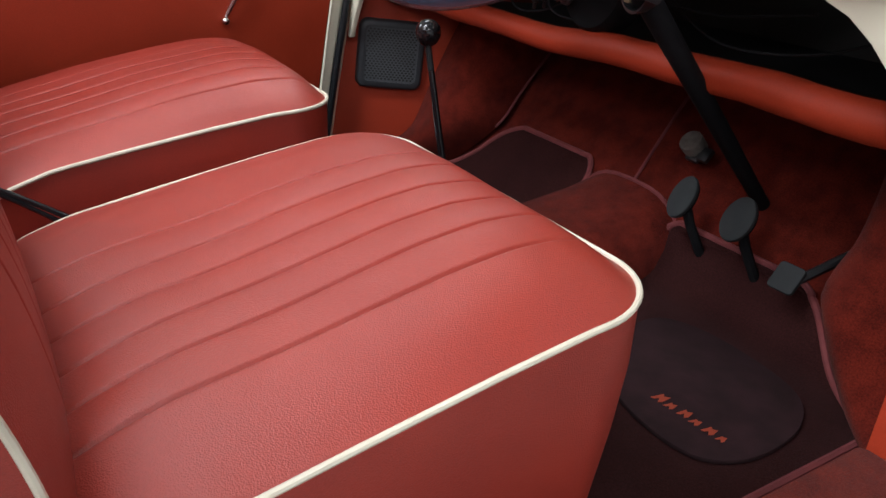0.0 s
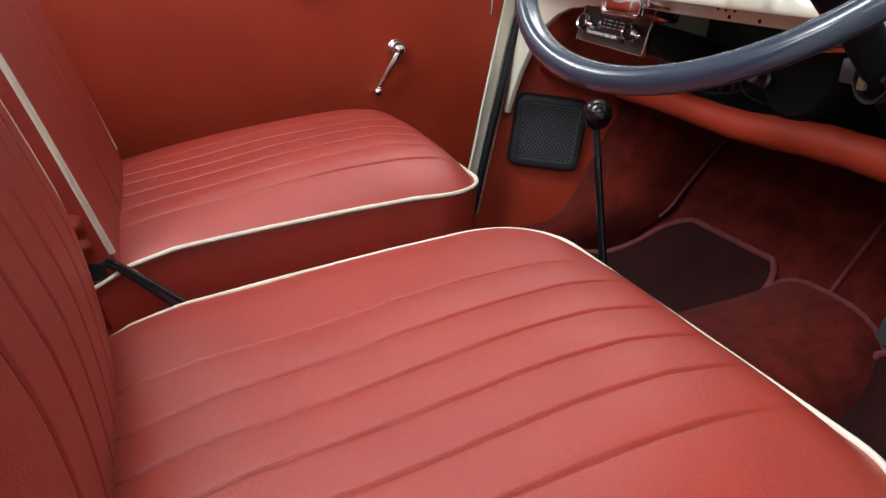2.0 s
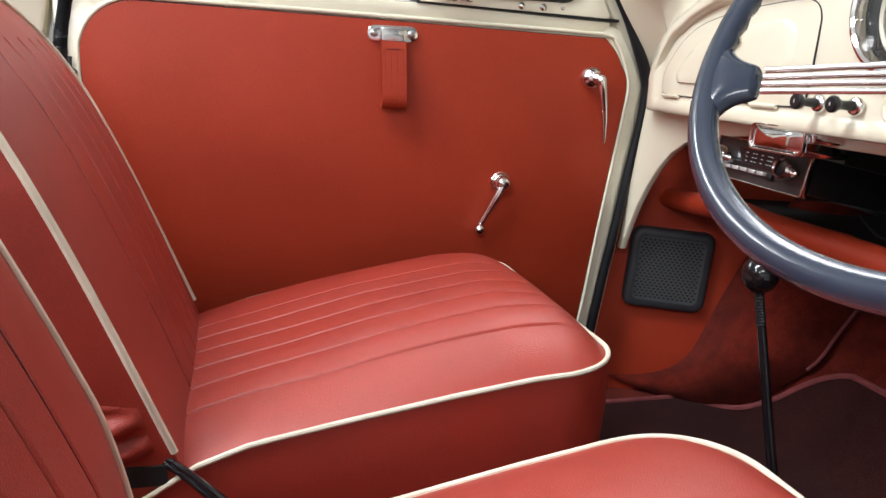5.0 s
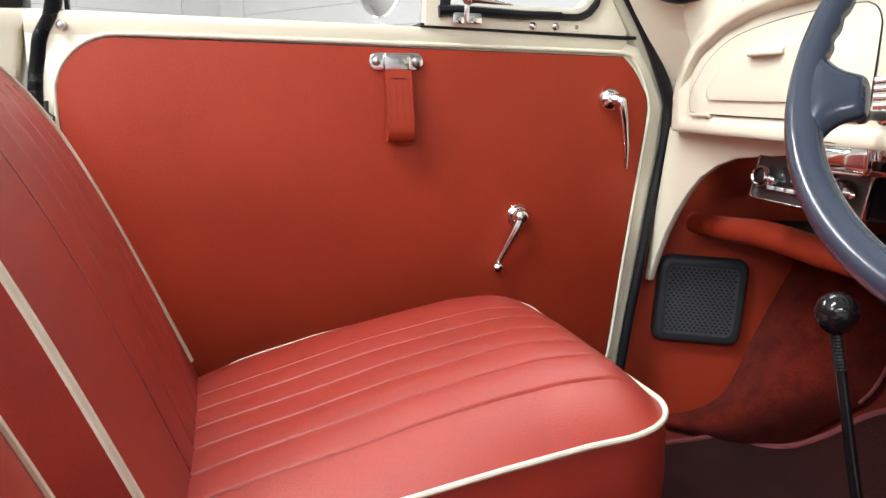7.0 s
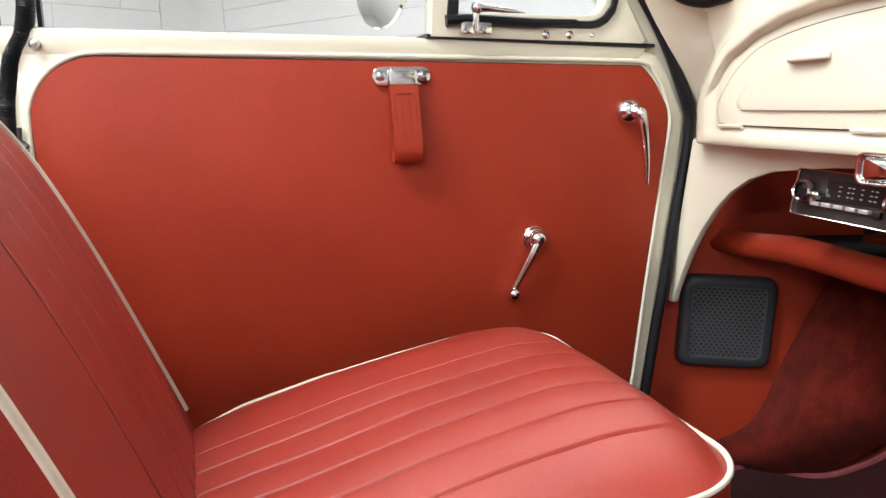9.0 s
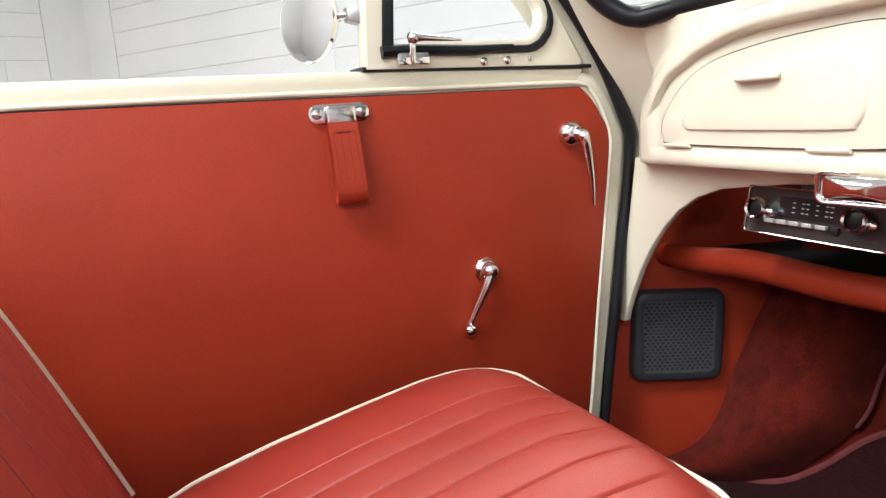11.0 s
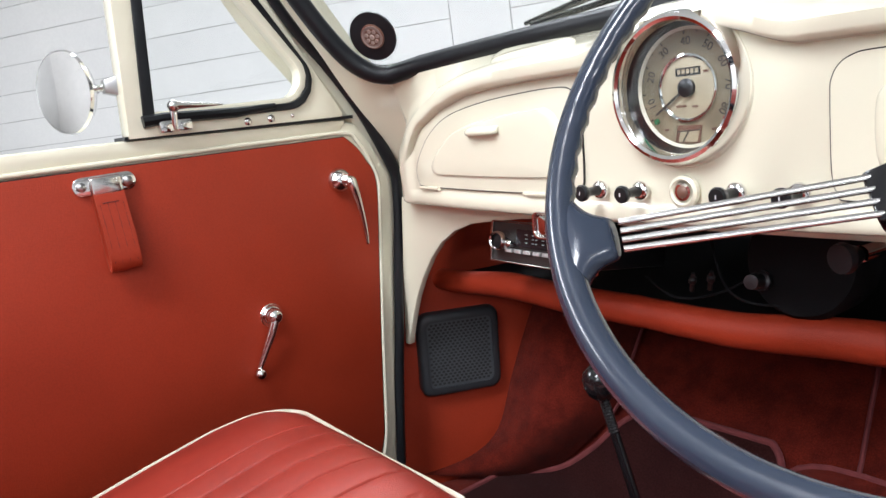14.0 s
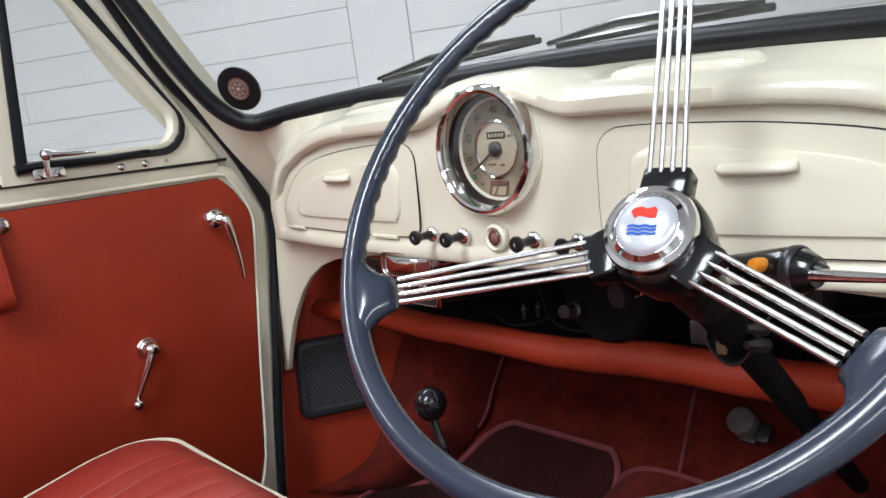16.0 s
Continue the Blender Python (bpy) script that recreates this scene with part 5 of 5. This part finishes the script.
    for s in ss:
        h = bhalf(s)
        top = 1 - (1 - min(1, max(0, (tall - s) / 0.14))) ** 2.4
        row = []
        for u in us2:
            x = u * h
            d = curve(s) + (0.024 + 0.004 * full) * (1 - abs(u) ** (2.2 + 0.6 * full)) * top * (0.75 + 0.25 * math.sin(math.pi * min(1, max(0, s / tall))))
            fade = min(1, max(0, (tall - 0.06 - s) / 0.03))
            g = 0.0
            for q in back_seams:
                g += 0.0024 * math.exp(-((x + cx - q) / 0.0016) ** 2)
            d -= g * fade
            row.append(foot + Vector((x, 0, 0)) + up * s + out * d)
        rows.append(row)
    bm = bmesh.new()
    grid(bm, rows)
    part("backrest_face", bm, LEATHER, ob, "fluted red vinyl backrest face", smooth=60)
    near = max(back_seams) if cx < CX else min(back_seams)
    for q in back_seams:
        bm = bmesh.new()
        line = []
        for j in range(0, 36):
            u = min(1, max(-1, (q - cx) / bhalf(ss[j])))
            n = (u + 1) / 2 * (len(us2) - 1)
            n0 = min(int(n), len(us2) - 2)
            line.append(rows[j][n0].lerp(rows[j][n0 + 1], n - n0) + out * 0.0009)
        tube(bm, line, 0.0006, segs=4)
        part("back_stitching", bm, STITCH if q == near else SEAM, ob, "fine stitched seam")
    bl = [(-bhalf(s), s) for s in ss] + [(u * bhalf(tall), tall) for u in np.linspace(-0.95, 0.95, 16).tolist()] + [(bhalf(s), s) for s in reversed(ss)]
    bm = bmesh.new()
    rows = []
    for f, dep in ((1.0, 0.0), (1.004, -0.02), (1.0, -0.075), (0.97, -0.095), (0.8, -0.105), (0.3, -0.108)):
        rows.append([foot + Vector((x * f, 0, 0)) + up * (0.2 + (s - 0.2) * f) + out * (curve(s) + dep * (1 - 0.35 * max(0, s) / tall)) for x, s in bl])
    grid(bm, rows)
    part("backrest_shell", bm, LEATHER, ob, "plain red vinyl backrest side and back", smooth=60)
    bm = bmesh.new()
    tube(bm, [foot + Vector((x * 1.006, 0, 0)) + up * s + out * (curve(s) + 0.001) for x, s in bl if s > -0.002], 0.0037 - 0.0009 * full, segs=8)
    part("backrest_piping", bm, PIPING, ob, "cream piping round the backrest")
    # rumpled vinyl and the dark gap at the foot of the backrest's inner side
    bm = bmesh.new()
    xi = x1 - 0.002 if cx < CX else x0 + 0.002
    sg = 1 if cx < CX else -1
    rows = []
    for a in np.linspace(0, 1, 22).tolist():
        row = []
        for b in np.linspace(0, 1, 26).tolist():
            y, z = foot_y - 0.008 - 0.085 * a - 0.018 * b, 0.592 + 0.062 * b + 0.014 * a
            lift = math.sin(math.pi * a) ** 0.5 * math.sin(math.pi * b) ** 0.5
            bump = 0.0065 + 0.0055 * math.sin(16 * b + 5 * a + 2 * math.sin(5 * a)) + 0.003 * noise.noise(Vector((a * 5, b * 7, 1)))
            row.append((xi + sg * lift * bump, y, z))
        rows.append(row)
    grid(bm, rows)
    part("rumpled_side", bm, LEATHER, ob, "rumpled red vinyl at the backrest's foot", smooth=80)
    if not full:
        bm = bmesh.new()
        box(bm, xi - 0.012, xi + 0.003 * sg + 0.001, foot_y - 0.085, foot_y - 0.004, 0.580, 0.599)
        part("hinge_gap", bm, DARK, ob, "dark gap at the hinge")
    return ob


seat(-0.580, -0.122, 0.962, 0.009, 0.512, 0.0, [-0.412, -0.367, -0.322, -0.278, -0.233, -0.188], [-0.467, -0.421, -0.375, -0.329, -0.283, -0.237], "red vinyl front passenger seat with cream piping, back upright")
seat(0.030, 0.520, 0.945, 0.0, 0.524, 1.0, [0.196, 0.245, 0.293, 0.338, 0.382, 0.428], [0.16, 0.206, 0.252, 0.298, 0.344, 0.39], "red vinyl driver's seat with cream piping, back upright")

# handbrake between the seats
hb = thing("handbrake", (-0.05, 0.56, 0.40), "black handbrake lever between the two seats", "handbrake")
bm = bmesh.new()
tube(bm, smooth_line([(-0.130, 0.505, 0.602), (-0.10, 0.53, 0.598), (-0.04, 0.575, 0.588), (0.0, 0.607, 0.575), (0.015, 0.66, 0.50), (0.01, 0.70, 0.43)], 5), 0.0034, segs=8)
part("lever", bm, GLOSS, hb)
bm = bmesh.new()
tube(bm, smooth_line([(-0.132, 0.499, 0.600), (-0.104, 0.525, 0.594), (-0.046, 0.568, 0.581), (-0.005, 0.60, 0.566), (0.010, 0.655, 0.49), (0.005, 0.695, 0.43)], 5), 0.0030, segs=8)
part("release_rod", bm, GLOSS, hb)

# gear lever
gear = thing("gear_lever", (-0.07, 1.20, 0.45), "black gear lever with a ball knob", "gear lever")
bm = bmesh.new()
lathe(bm, [(0.0, -0.0195), (0.008, -0.018), (0.014, -0.013), (0.0178, -0.005), (0.0186, 0.002), (0.017, 0.0095), (0.0115, 0.0155), (0.005, 0.0185), (0, 0.019)], pose(-0.103, 1.086, 0.763), 28)
part("knob", bm, GLOSS, gear, "glossy black ball knob")
bm = bmesh.new()
tube(bm, smooth_line([(-0.103, 1.086, 0.746), (-0.095, 1.092, 0.70), (-0.079, 1.102, 0.61), (-0.060, 1.113, 0.51), (-0.05, 1.118, 0.44)], 5), [float(v) for v in np.linspace(0.0042, 0.0068, 21).tolist()], segs=10)
part("stem", bm, GLOSS, gear)
bm = bmesh.new()
tube(bm, [Vector((-0.103, 1.0865, 0.746)).lerp(Vector((-0.0965, 1.0905, 0.710)), k / 24) for k in range(25)], [0.0046 + 0.0007 * (k % 2) for k in range(25)], segs=8)
part("thread", bm, BLACK, gear, "dark threaded steel under the knob")


# ---- speaker on the kick panel ----
spk = thing("speaker", (-0.655, 1.33, 0.62), "square black plastic loudspeaker grille on the kick panel", "speaker")
SPK = KICK @ pose(0.094, 0.611, 0, 0, 0, -3.5) @ Matrix.Diagonal((0.955, 0.99, 1, 1))
bm = bmesh.new()
o = rounded(-0.078, 0.078, -0.076, 0.076, 0.020)
i = rounded(-0.062, 0.062, -0.060, 0.060, 0.012)
grid(bm, [[SPK @ Vector((x * s, y * s, h)) for x, y in o] for s, h in ((1.0, 0.0), (1.0, 0.008), (0.97, 0.015), (0.92, 0.018))] + [[SPK @ Vector((x, y, h)) for x, y in i] for h in (0.0175, 0.0135)], close_u=True)
part("frame", bm, PLASTIC, spk)
bm = bmesh.new()
prism(bm, i, SPK, 0.008, 0.0125)
part("backing", bm, DARK, spk, "black cloth behind the grille")
bm = bmesh.new()
prism(bm, i, SPK, 0.0125, 0.0138)
part("grille", bm, GRILLE, spk, "perforated black grille")
bm = bmesh.new()
for r in range(-10, 11):
    for q in range(-7, 8):
        x, y = q * 0.0086 + (0.0043 if r % 2 else 0), r * 0.0054
        if max(abs(x), abs(y)) < 0.056:
            prism(bm, [(x + 0.0031 * math.cos(a), y + 0.0022 * math.sin(a)) for a in (0, 1.05, 2.1, 3.14, 4.19, 5.24)], SPK, 0.0138, 0.0141)
part("perforation", bm, DARK, spk, "fine pattern of dark holes")["kind"] = "stuff"


# ---- footwell: mats, pedals, dip switch ----
def floor_mat(x0, x1, cut_x, top_y, top_z, label):
    """A carpet mat that climbs the toe board; one upper corner is cut off beside the wheel arch, at cut_x."""
    ob = thing("floor_mat", ((x0 + x1) / 2, 1.2, 0.372), label, "floor mat", group="floor mats")
    prof = smooth_line([(0.95, 0.376, 0), (1.25, 0.376, 0), (1.37, 0.377, 0), (1.425, 0.385, 0), (1.462, 0.418, 0), (1.485, 0.450, 0), (top_y - 0.008, top_z - 0.009, 0), (top_y, top_z, 0)], 8)
    bm = bmesh.new()
    rows = []
    left_cut = cut_x < (x0 + x1) / 2
    for p in prof:
        f = min(1, max(0, (p.x - 1.36) / (top_y - 1.36)))
        a = x0 + (cut_x - x0) * f if left_cut else x0
        b = x1 if left_cut else x1 + (cut_x - x1) * f
        c = 0.026 * max(0, (p.x - top_y + 0.035) / 0.035) ** 3
        rows.append([(a + c + (b - a - 2 * c) * u, p.x, p.y + 0.002) for u in np.linspace(0, 1, 16).tolist()])
    grid(bm, rows)
    bmesh.ops.solidify(bm, geom=bm.faces[:], thickness=0.005)
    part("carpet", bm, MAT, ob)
    bm = bmesh.new()
    tube(bm, [Vector(r[0]) for r in rows] + [Vector(p) for p in rows[-1][1:-1]] + [Vector(r[-1]) for r in reversed(rows)], 0.0055, segs=7)
    part("binding", bm, MAT_EDGE, ob, "dull pink-red edge binding")
    return ob


floor_mat(-0.62, -0.163, -0.420, 1.522, 0.498, "dark maroon passenger floor mat with a pink-red edge")
dm = floor_mat(0.05, 0.516, 0.332, 1.496, 0.466, "dark maroon driver's floor mat with a rubber heel pad")
bm = bmesh.new()
prism(bm, [(p.x, p.y) for p in smooth_line([(0.19, 1.30, 0), (0.20, 1.35, 0), (0.26, 1.376, 0), (0.36, 1.375, 0), (0.43, 1.352, 0), (0.47, 1.29, 0), (0.478, 1.20, 0), (0.45, 1.143, 0), (0.39, 1.128, 0), (0.30, 1.145, 0), (0.22, 1.20, 0)], 5, closed=True)], pose(0, 0, 0), 0.379, 0.386)
pad = part("heel_pad", bm, HEEL, dm, "purplish rubber heel pad", bevel=0.002)
# orange lettering that cannot be read: short bars
PADM = pose(0.393, 1.187, 0.3865, 0, 0, 3)
for q, (wd, ht, off) in enumerate(((0.015, 0.022, 0.001), (0.012, 0.016, -0.002), (0.014, 0.018, 0.001), (0.012, 0.015, -0.001), (0.014, 0.018, 0.000), (0.010, 0.014, -0.001))):
    bm = bmesh.new()
    prism(bm, [(0, -ht / 2), (wd * 0.3, -ht / 2 + 0.002), (wd * 0.45, -ht * 0.1), (wd * 0.8, -ht / 2), (wd, -ht * 0.2), (wd - 0.002, ht / 2), (wd * 0.5, ht * 0.25), (0.003, ht / 2 - 0.002)], PADM @ pose(-0.055 + q * 0.019, off, 0, 0, 0, 4 * (q % 3) - 4), 0, 0.0007)
    part("print_bar", bm, ORANGE, pad, "worn orange print")


def pedal(x, y, z, wide, label):
    ob = thing("pedal", (x, y + 0.02, z - 0.06), label, "pedal", group="pedals")
    m = facing((x, y, z), (0, -0.86, 0.5))
    bm = bmesh.new()
    o = [(wide * math.cos(a), 0.036 * math.sin(a)) for a in np.linspace(0, math.tau, 29)[:-1]]
    prism(bm, o, m, 0.0, 0.010)
    part("pad", bm, PEDAL, ob, "grey oval rubber pad", bevel=0.003)
    bm = bmesh.new()
    prism(bm, [(a * 0.9, b * 0.9) for a, b in o], m, -0.005, 0.0)
    tube(bm, [m @ Vector((0, 0, -0.003)), m @ Vector((0.012, -0.03, -0.03)), (x + 0.03, y + 0.05, z - 0.12)], 0.008, segs=8)
    part("arm", bm, SATIN, ob, "black pedal arm")


pedal(0.113, 1.444, 0.534, 0.0215, "oval grey rubber clutch pedal on a black arm")
pedal(0.218, 1.446, 0.536, 0.0255, "oval grey rubber brake pedal on a black arm")
acc = thing("accelerator", (0.32, 1.45, 0.44), "small square grey accelerator pedal on a black rod", "pedal", group="pedals")
bm = bmesh.new()
ACC = facing((0.318, 1.44, 0.487), (0, -0.8, 0.6))
prism(bm, rounded(-0.020, 0.020, -0.021, 0.021, 0.006), ACC, 0, 0.008)
part("pad", bm, PEDAL, acc, "grey rubber pad", bevel=0.002)
bm = bmesh.new()
tube(bm, [(0.325, 1.448, 0.485), (0.36, 1.50, 0.53), (0.42, 1.56, 0.60)], 0.007, segs=8)
part("rod", bm, BLACK, acc)
dip = thing("dip_switch", (0.021, 1.558, 0.55), "round metal foot dip switch on the toe board", "switch")
DS = facing((0.026, 1.545, 0.588), (0, -0.75, 0.66))
bm = bmesh.new()
lathe(bm, [(0.020, -0.02), (0.0205, 0.006), (0.019, 0.0085), (0.017, 0.009), (0, 0.0092)], DS, 24)
part("button", bm, WORN, dip, "ribbed metal button")
bm = bmesh.new()
box(bm, 0.016, 0.038, -0.020, 0.006, -0.018, -0.008, DS)
box(bm, -0.006, 0.02, -0.024, -0.008, -0.022, -0.012, DS)
part("bracket", bm, GUNMETAL, dip, "dark steel bracket", bevel=0.002)

# ---- windscreen ----
wsx = [CX + 0.505 * s for s in np.linspace(-1, 1, 41).tolist()]
bot = [Vector((x, screen_y(x) + 0.004, screen_z(x) + 0.012)) for x in wsx]
seal_pts = smooth_line([(-0.612, 1.000, 1.37), (-0.606, 1.064, 1.262), (-0.598, 1.094, 1.205), (-0.590, 1.122, 1.157), (-0.580, 1.150, 1.118), (-0.565, 1.175, 1.096), (-0.546, 1.193, 1.0895)], 5) + bot[2:-1] + smooth_line([(2 * CX + 0.545, 1.206, 1.091), (2 * CX + 0.580, 1.178, 1.108), (2 * CX + 0.628, 1.085, 1.262)], 5)
bm = bmesh.new()
tube(bm, seal_pts, 0.0135, segs=12)
tagged(part("windscreen_seal", bm, RUBBER), "black rubber windscreen seal", "seal", kind="structure")
bm = bmesh.new()
rows = []
for k in range(8):
    h = k * 0.036
    rows.append([Vector((p.x, p.y - 0.56 * h, p.z + h)) for p in [Vector((-0.60 + 0.02, 1.165, 1.10))] + bot + [Vector((2 * CX + 0.58, 1.165, 1.10))]])
grid(bm, rows)
ws = tagged(part("window_1", bm, GLASS), "clear curved windscreen", "windscreen", kind="structure")
ws.visible_shadow = False
# sticker inside the windscreen corner
bdg = thing("windscreen_badge", (-0.529, 1.165, 1.10), "round black and brown club badge stuck inside the windscreen", "badge")
BD = facing((-0.525, 1.159, 1.142), (0.42, -0.82, -0.40))
bm = bmesh.new()
lathe(bm, [(0.034, -0.002), (0.034, 0.001), (0, 0.001)], BD, 40)
part("disc", bm, RUBBER, bdg, "black disc")
bm = bmesh.new()
lathe(bm, [(0.036, -0.003), (0.037, -0.001), (0.0345, 0.0)], BD, 40, cap=False)
part("holder", bm, GLASS, bdg, "clear plastic holder")
bm = bmesh.new()
lathe(bm, [(0.0175, 0.001), (0.017, 0.0025), (0, 0.0028)], BD, 32)
em = part("emblem", bm, BROWN, bdg, "brown and silver emblem")
bm = bmesh.new()
lathe(bm, [(0.0155, 0.0026), (0.0155, 0.0034), (0.0143, 0.0034), (0.0143, 0.0026)], BD, 32)
for q in range(7):
    a = q * math.tau / 7
    lathe(bm, [(0.003, 0.0026), (0.0025, 0.004), (0, 0.0042)], BD @ pose(0.008 * math.cos(a), 0.008 * math.sin(a), 0), 8)
lathe(bm, [(0.004, 0.0026), (0.003, 0.0044), (0, 0.0046)], BD, 10)
part("relief", bm, SILVER, em)

# wipers outside the glass
for a, b in (((-0.36, 1.285, 1.126), (-0.072, 1.290, 1.142)), ((-0.052, 1.296, 1.133), (0.205, 1.285, 1.133))):
    a, b = Vector(a), Vector(b)
    wp = thing("windscreen_wiper", (a + b) / 2, "black wiper blade with a dark metal arm resting on the windscreen", "wiper", group="wipers")
    bm = bmesh.new()
    tube(bm, [a + Vector((0, 0.012, 0)), a.lerp(b, 0.5) + Vector((0, 0.014, 0.002)), b + Vector((0, 0.012, 0))], 0.004, segs=6)
    part("blade", bm, GLOSS, wp)
    bm = bmesh.new()
    tube(bm, [a + Vector((-0.02, 0.02, 0.004)), a.lerp(b, 0.3) + Vector((0, 0.025, 0.014)), a.lerp(b, 0.6) + Vector((0, 0.022, 0.012)), b + Vector((-0.01, 0.014, 0.006))], [0.003, 0.005, 0.005, 0.0025], segs=6)
    part("arm", bm, GLOSS, wp, "dark metal wiper arm")

# outside mirror on the door
mir = thing("door_mirror", (-0.72, 0.85, 1.08), "round chrome outside mirror on the quarter light post", "mirror")
MI = facing((-0.739, 0.806, 1.120), (0.40, -0.91, 0.03)) @ Matrix.Scale(0.95, 4)
bm = bmesh.new()
lathe(bm, [(0.0, 0.0005), (0.0545, 0.0005)], MI, 48)
part("glass", bm, MIRROR, mir, "round mirror glass")
bm = bmesh.new()
lathe(bm, [(0.0545, 0.001), (0.057, 0.002), (0.058, -0.003), (0.050, -0.014), (0.03, -0.022), (0, -0.025)], MI, 48)
part("back", bm, CHROME, mir, "chrome mirror back")
bm = bmesh.new()
tube(bm, [MI @ Vector((0.0, 0, -0.018)), (-0.712, 0.836, 1.1185), (-0.690, 0.846, 1.1190)], [0.0045, 0.004, 0.0045], segs=10)
tube(bm, [(-0.716, 0.833, 1.1184), (-0.708, 0.838, 1.1186)], 0.0068, segs=10)
part("arm", bm, CHROME, mir, "thin chrome stem with a collar")
bm = bmesh.new()
rows = []
for y, a in ((0.8425, 0.0085), (0.850, 0.0105), (0.858, 0.0125), (0.8655, 0.0125)):
    rows.append([DOOR @ Vector((y, 1.1195 + q, -0.030 + p)) for q, p in ((a, a), (a, -a), (-a, -a), (-a, a))])
vs = grid(bm, rows, close_u=True)
bm.faces.new(vs[0])
bm.faces.new(vs[-1])
part("boss", bm, STEEL, mir, "tapered steel boss", bevel=0.0015)
bm = bmesh.new()
prism(bm, rounded(1.094, 1.1445, -0.046, -0.012, 0.004), DOOR @ Matrix(((0, 0, 1, 0.8655), (1, 0, 0, 0), (0, 1, 0, 0), (0, 0, 0, 1))), 0, 0.006)
part("mounting_plate", bm, STEEL, mir, "thin steel mounting plate", bevel=0.001)

# ---- ceiling lamps ----
for lx, ly in LAMPS:
    cl = thing("ceiling_light", (lx, ly, 3.5), "white strip light on the garage ceiling", "ceiling light", group="strip lights")
    bm = bmesh.new()
    box(bm, lx - 0.25, lx + 0.25, ly - 1.15, ly + 1.15, 3.40, 3.5)
    part("body", bm, WHITE, cl, bevel=0.01)
    bm = bmesh.new()
    box(bm, lx - 0.22, lx + 0.22, ly - 1.1, ly + 1.1, 3.36, 3.40)
    part("diffuser", bm, DIFFUSER, cl, "glowing diffuser", bevel=0.01)

# ---- blocks of the garage walls ----
COURSE, Z0 = 0.2, 0.073
wl, wsd = bpy.data.objects["wall_long"], bpy.data.objects["wall_side"]


def blocks(owner, m, spans, thick):
    shared = {}
    z = Z0 - COURSE
    row = 0
    while z < 3.4:
        for s0, s1, long in spans:
            x = s0 - (long / 2 if row % 2 else 0)
            while x < s1:
                a, b = max(x, s0), min(x + long, s1)
                if b - a > 0.06 and z >= 0:
                    key = (round(b - a, 3))
                    if key not in shared:
                        bm = bmesh.new()
                        box(bm, 0.0018, b - a - 0.0018, 0.002, COURSE - 0.002, 0, thick)
                        me = bpy.data.meshes.new("block")
                        bmesh.ops.recalc_face_normals(bm, faces=bm.faces[:])
                        bm.to_mesh(me)
                        bm.free()
                        me.materials.append(PAINT_WALL)
                        shared[key] = me
                    ob = new("block", shared[key])
                    ob.parent = owner
                    ob.matrix_basis = m @ pose(a, z, 0)
                x += long
        z += COURSE
        row += 1


blocks(wl, WALL, [(CORNER + 0.42, -0.95, 5.2), (-0.95 + 0.36, 4.5, 1.7), (4.86, 9.9, 1.7)], 0.008)
blocks(wsd, SIDE, [(-8, -0.42, 1.2)], 0.008)
for m, a, b, own in ((WALL, CORNER, CORNER + 0.415, wl), (WALL, -0.945, -0.595, wl), (WALL, 4.505, 4.855, wl), (SIDE, -0.415, 0.0, wsd)):
    bm = bmesh.new()
    box(bm, a, b, 0, 3.45, 0, 0.012, m)
    part("pilaster", bm, PAINT_WALL, own, "smooth white pilaster")
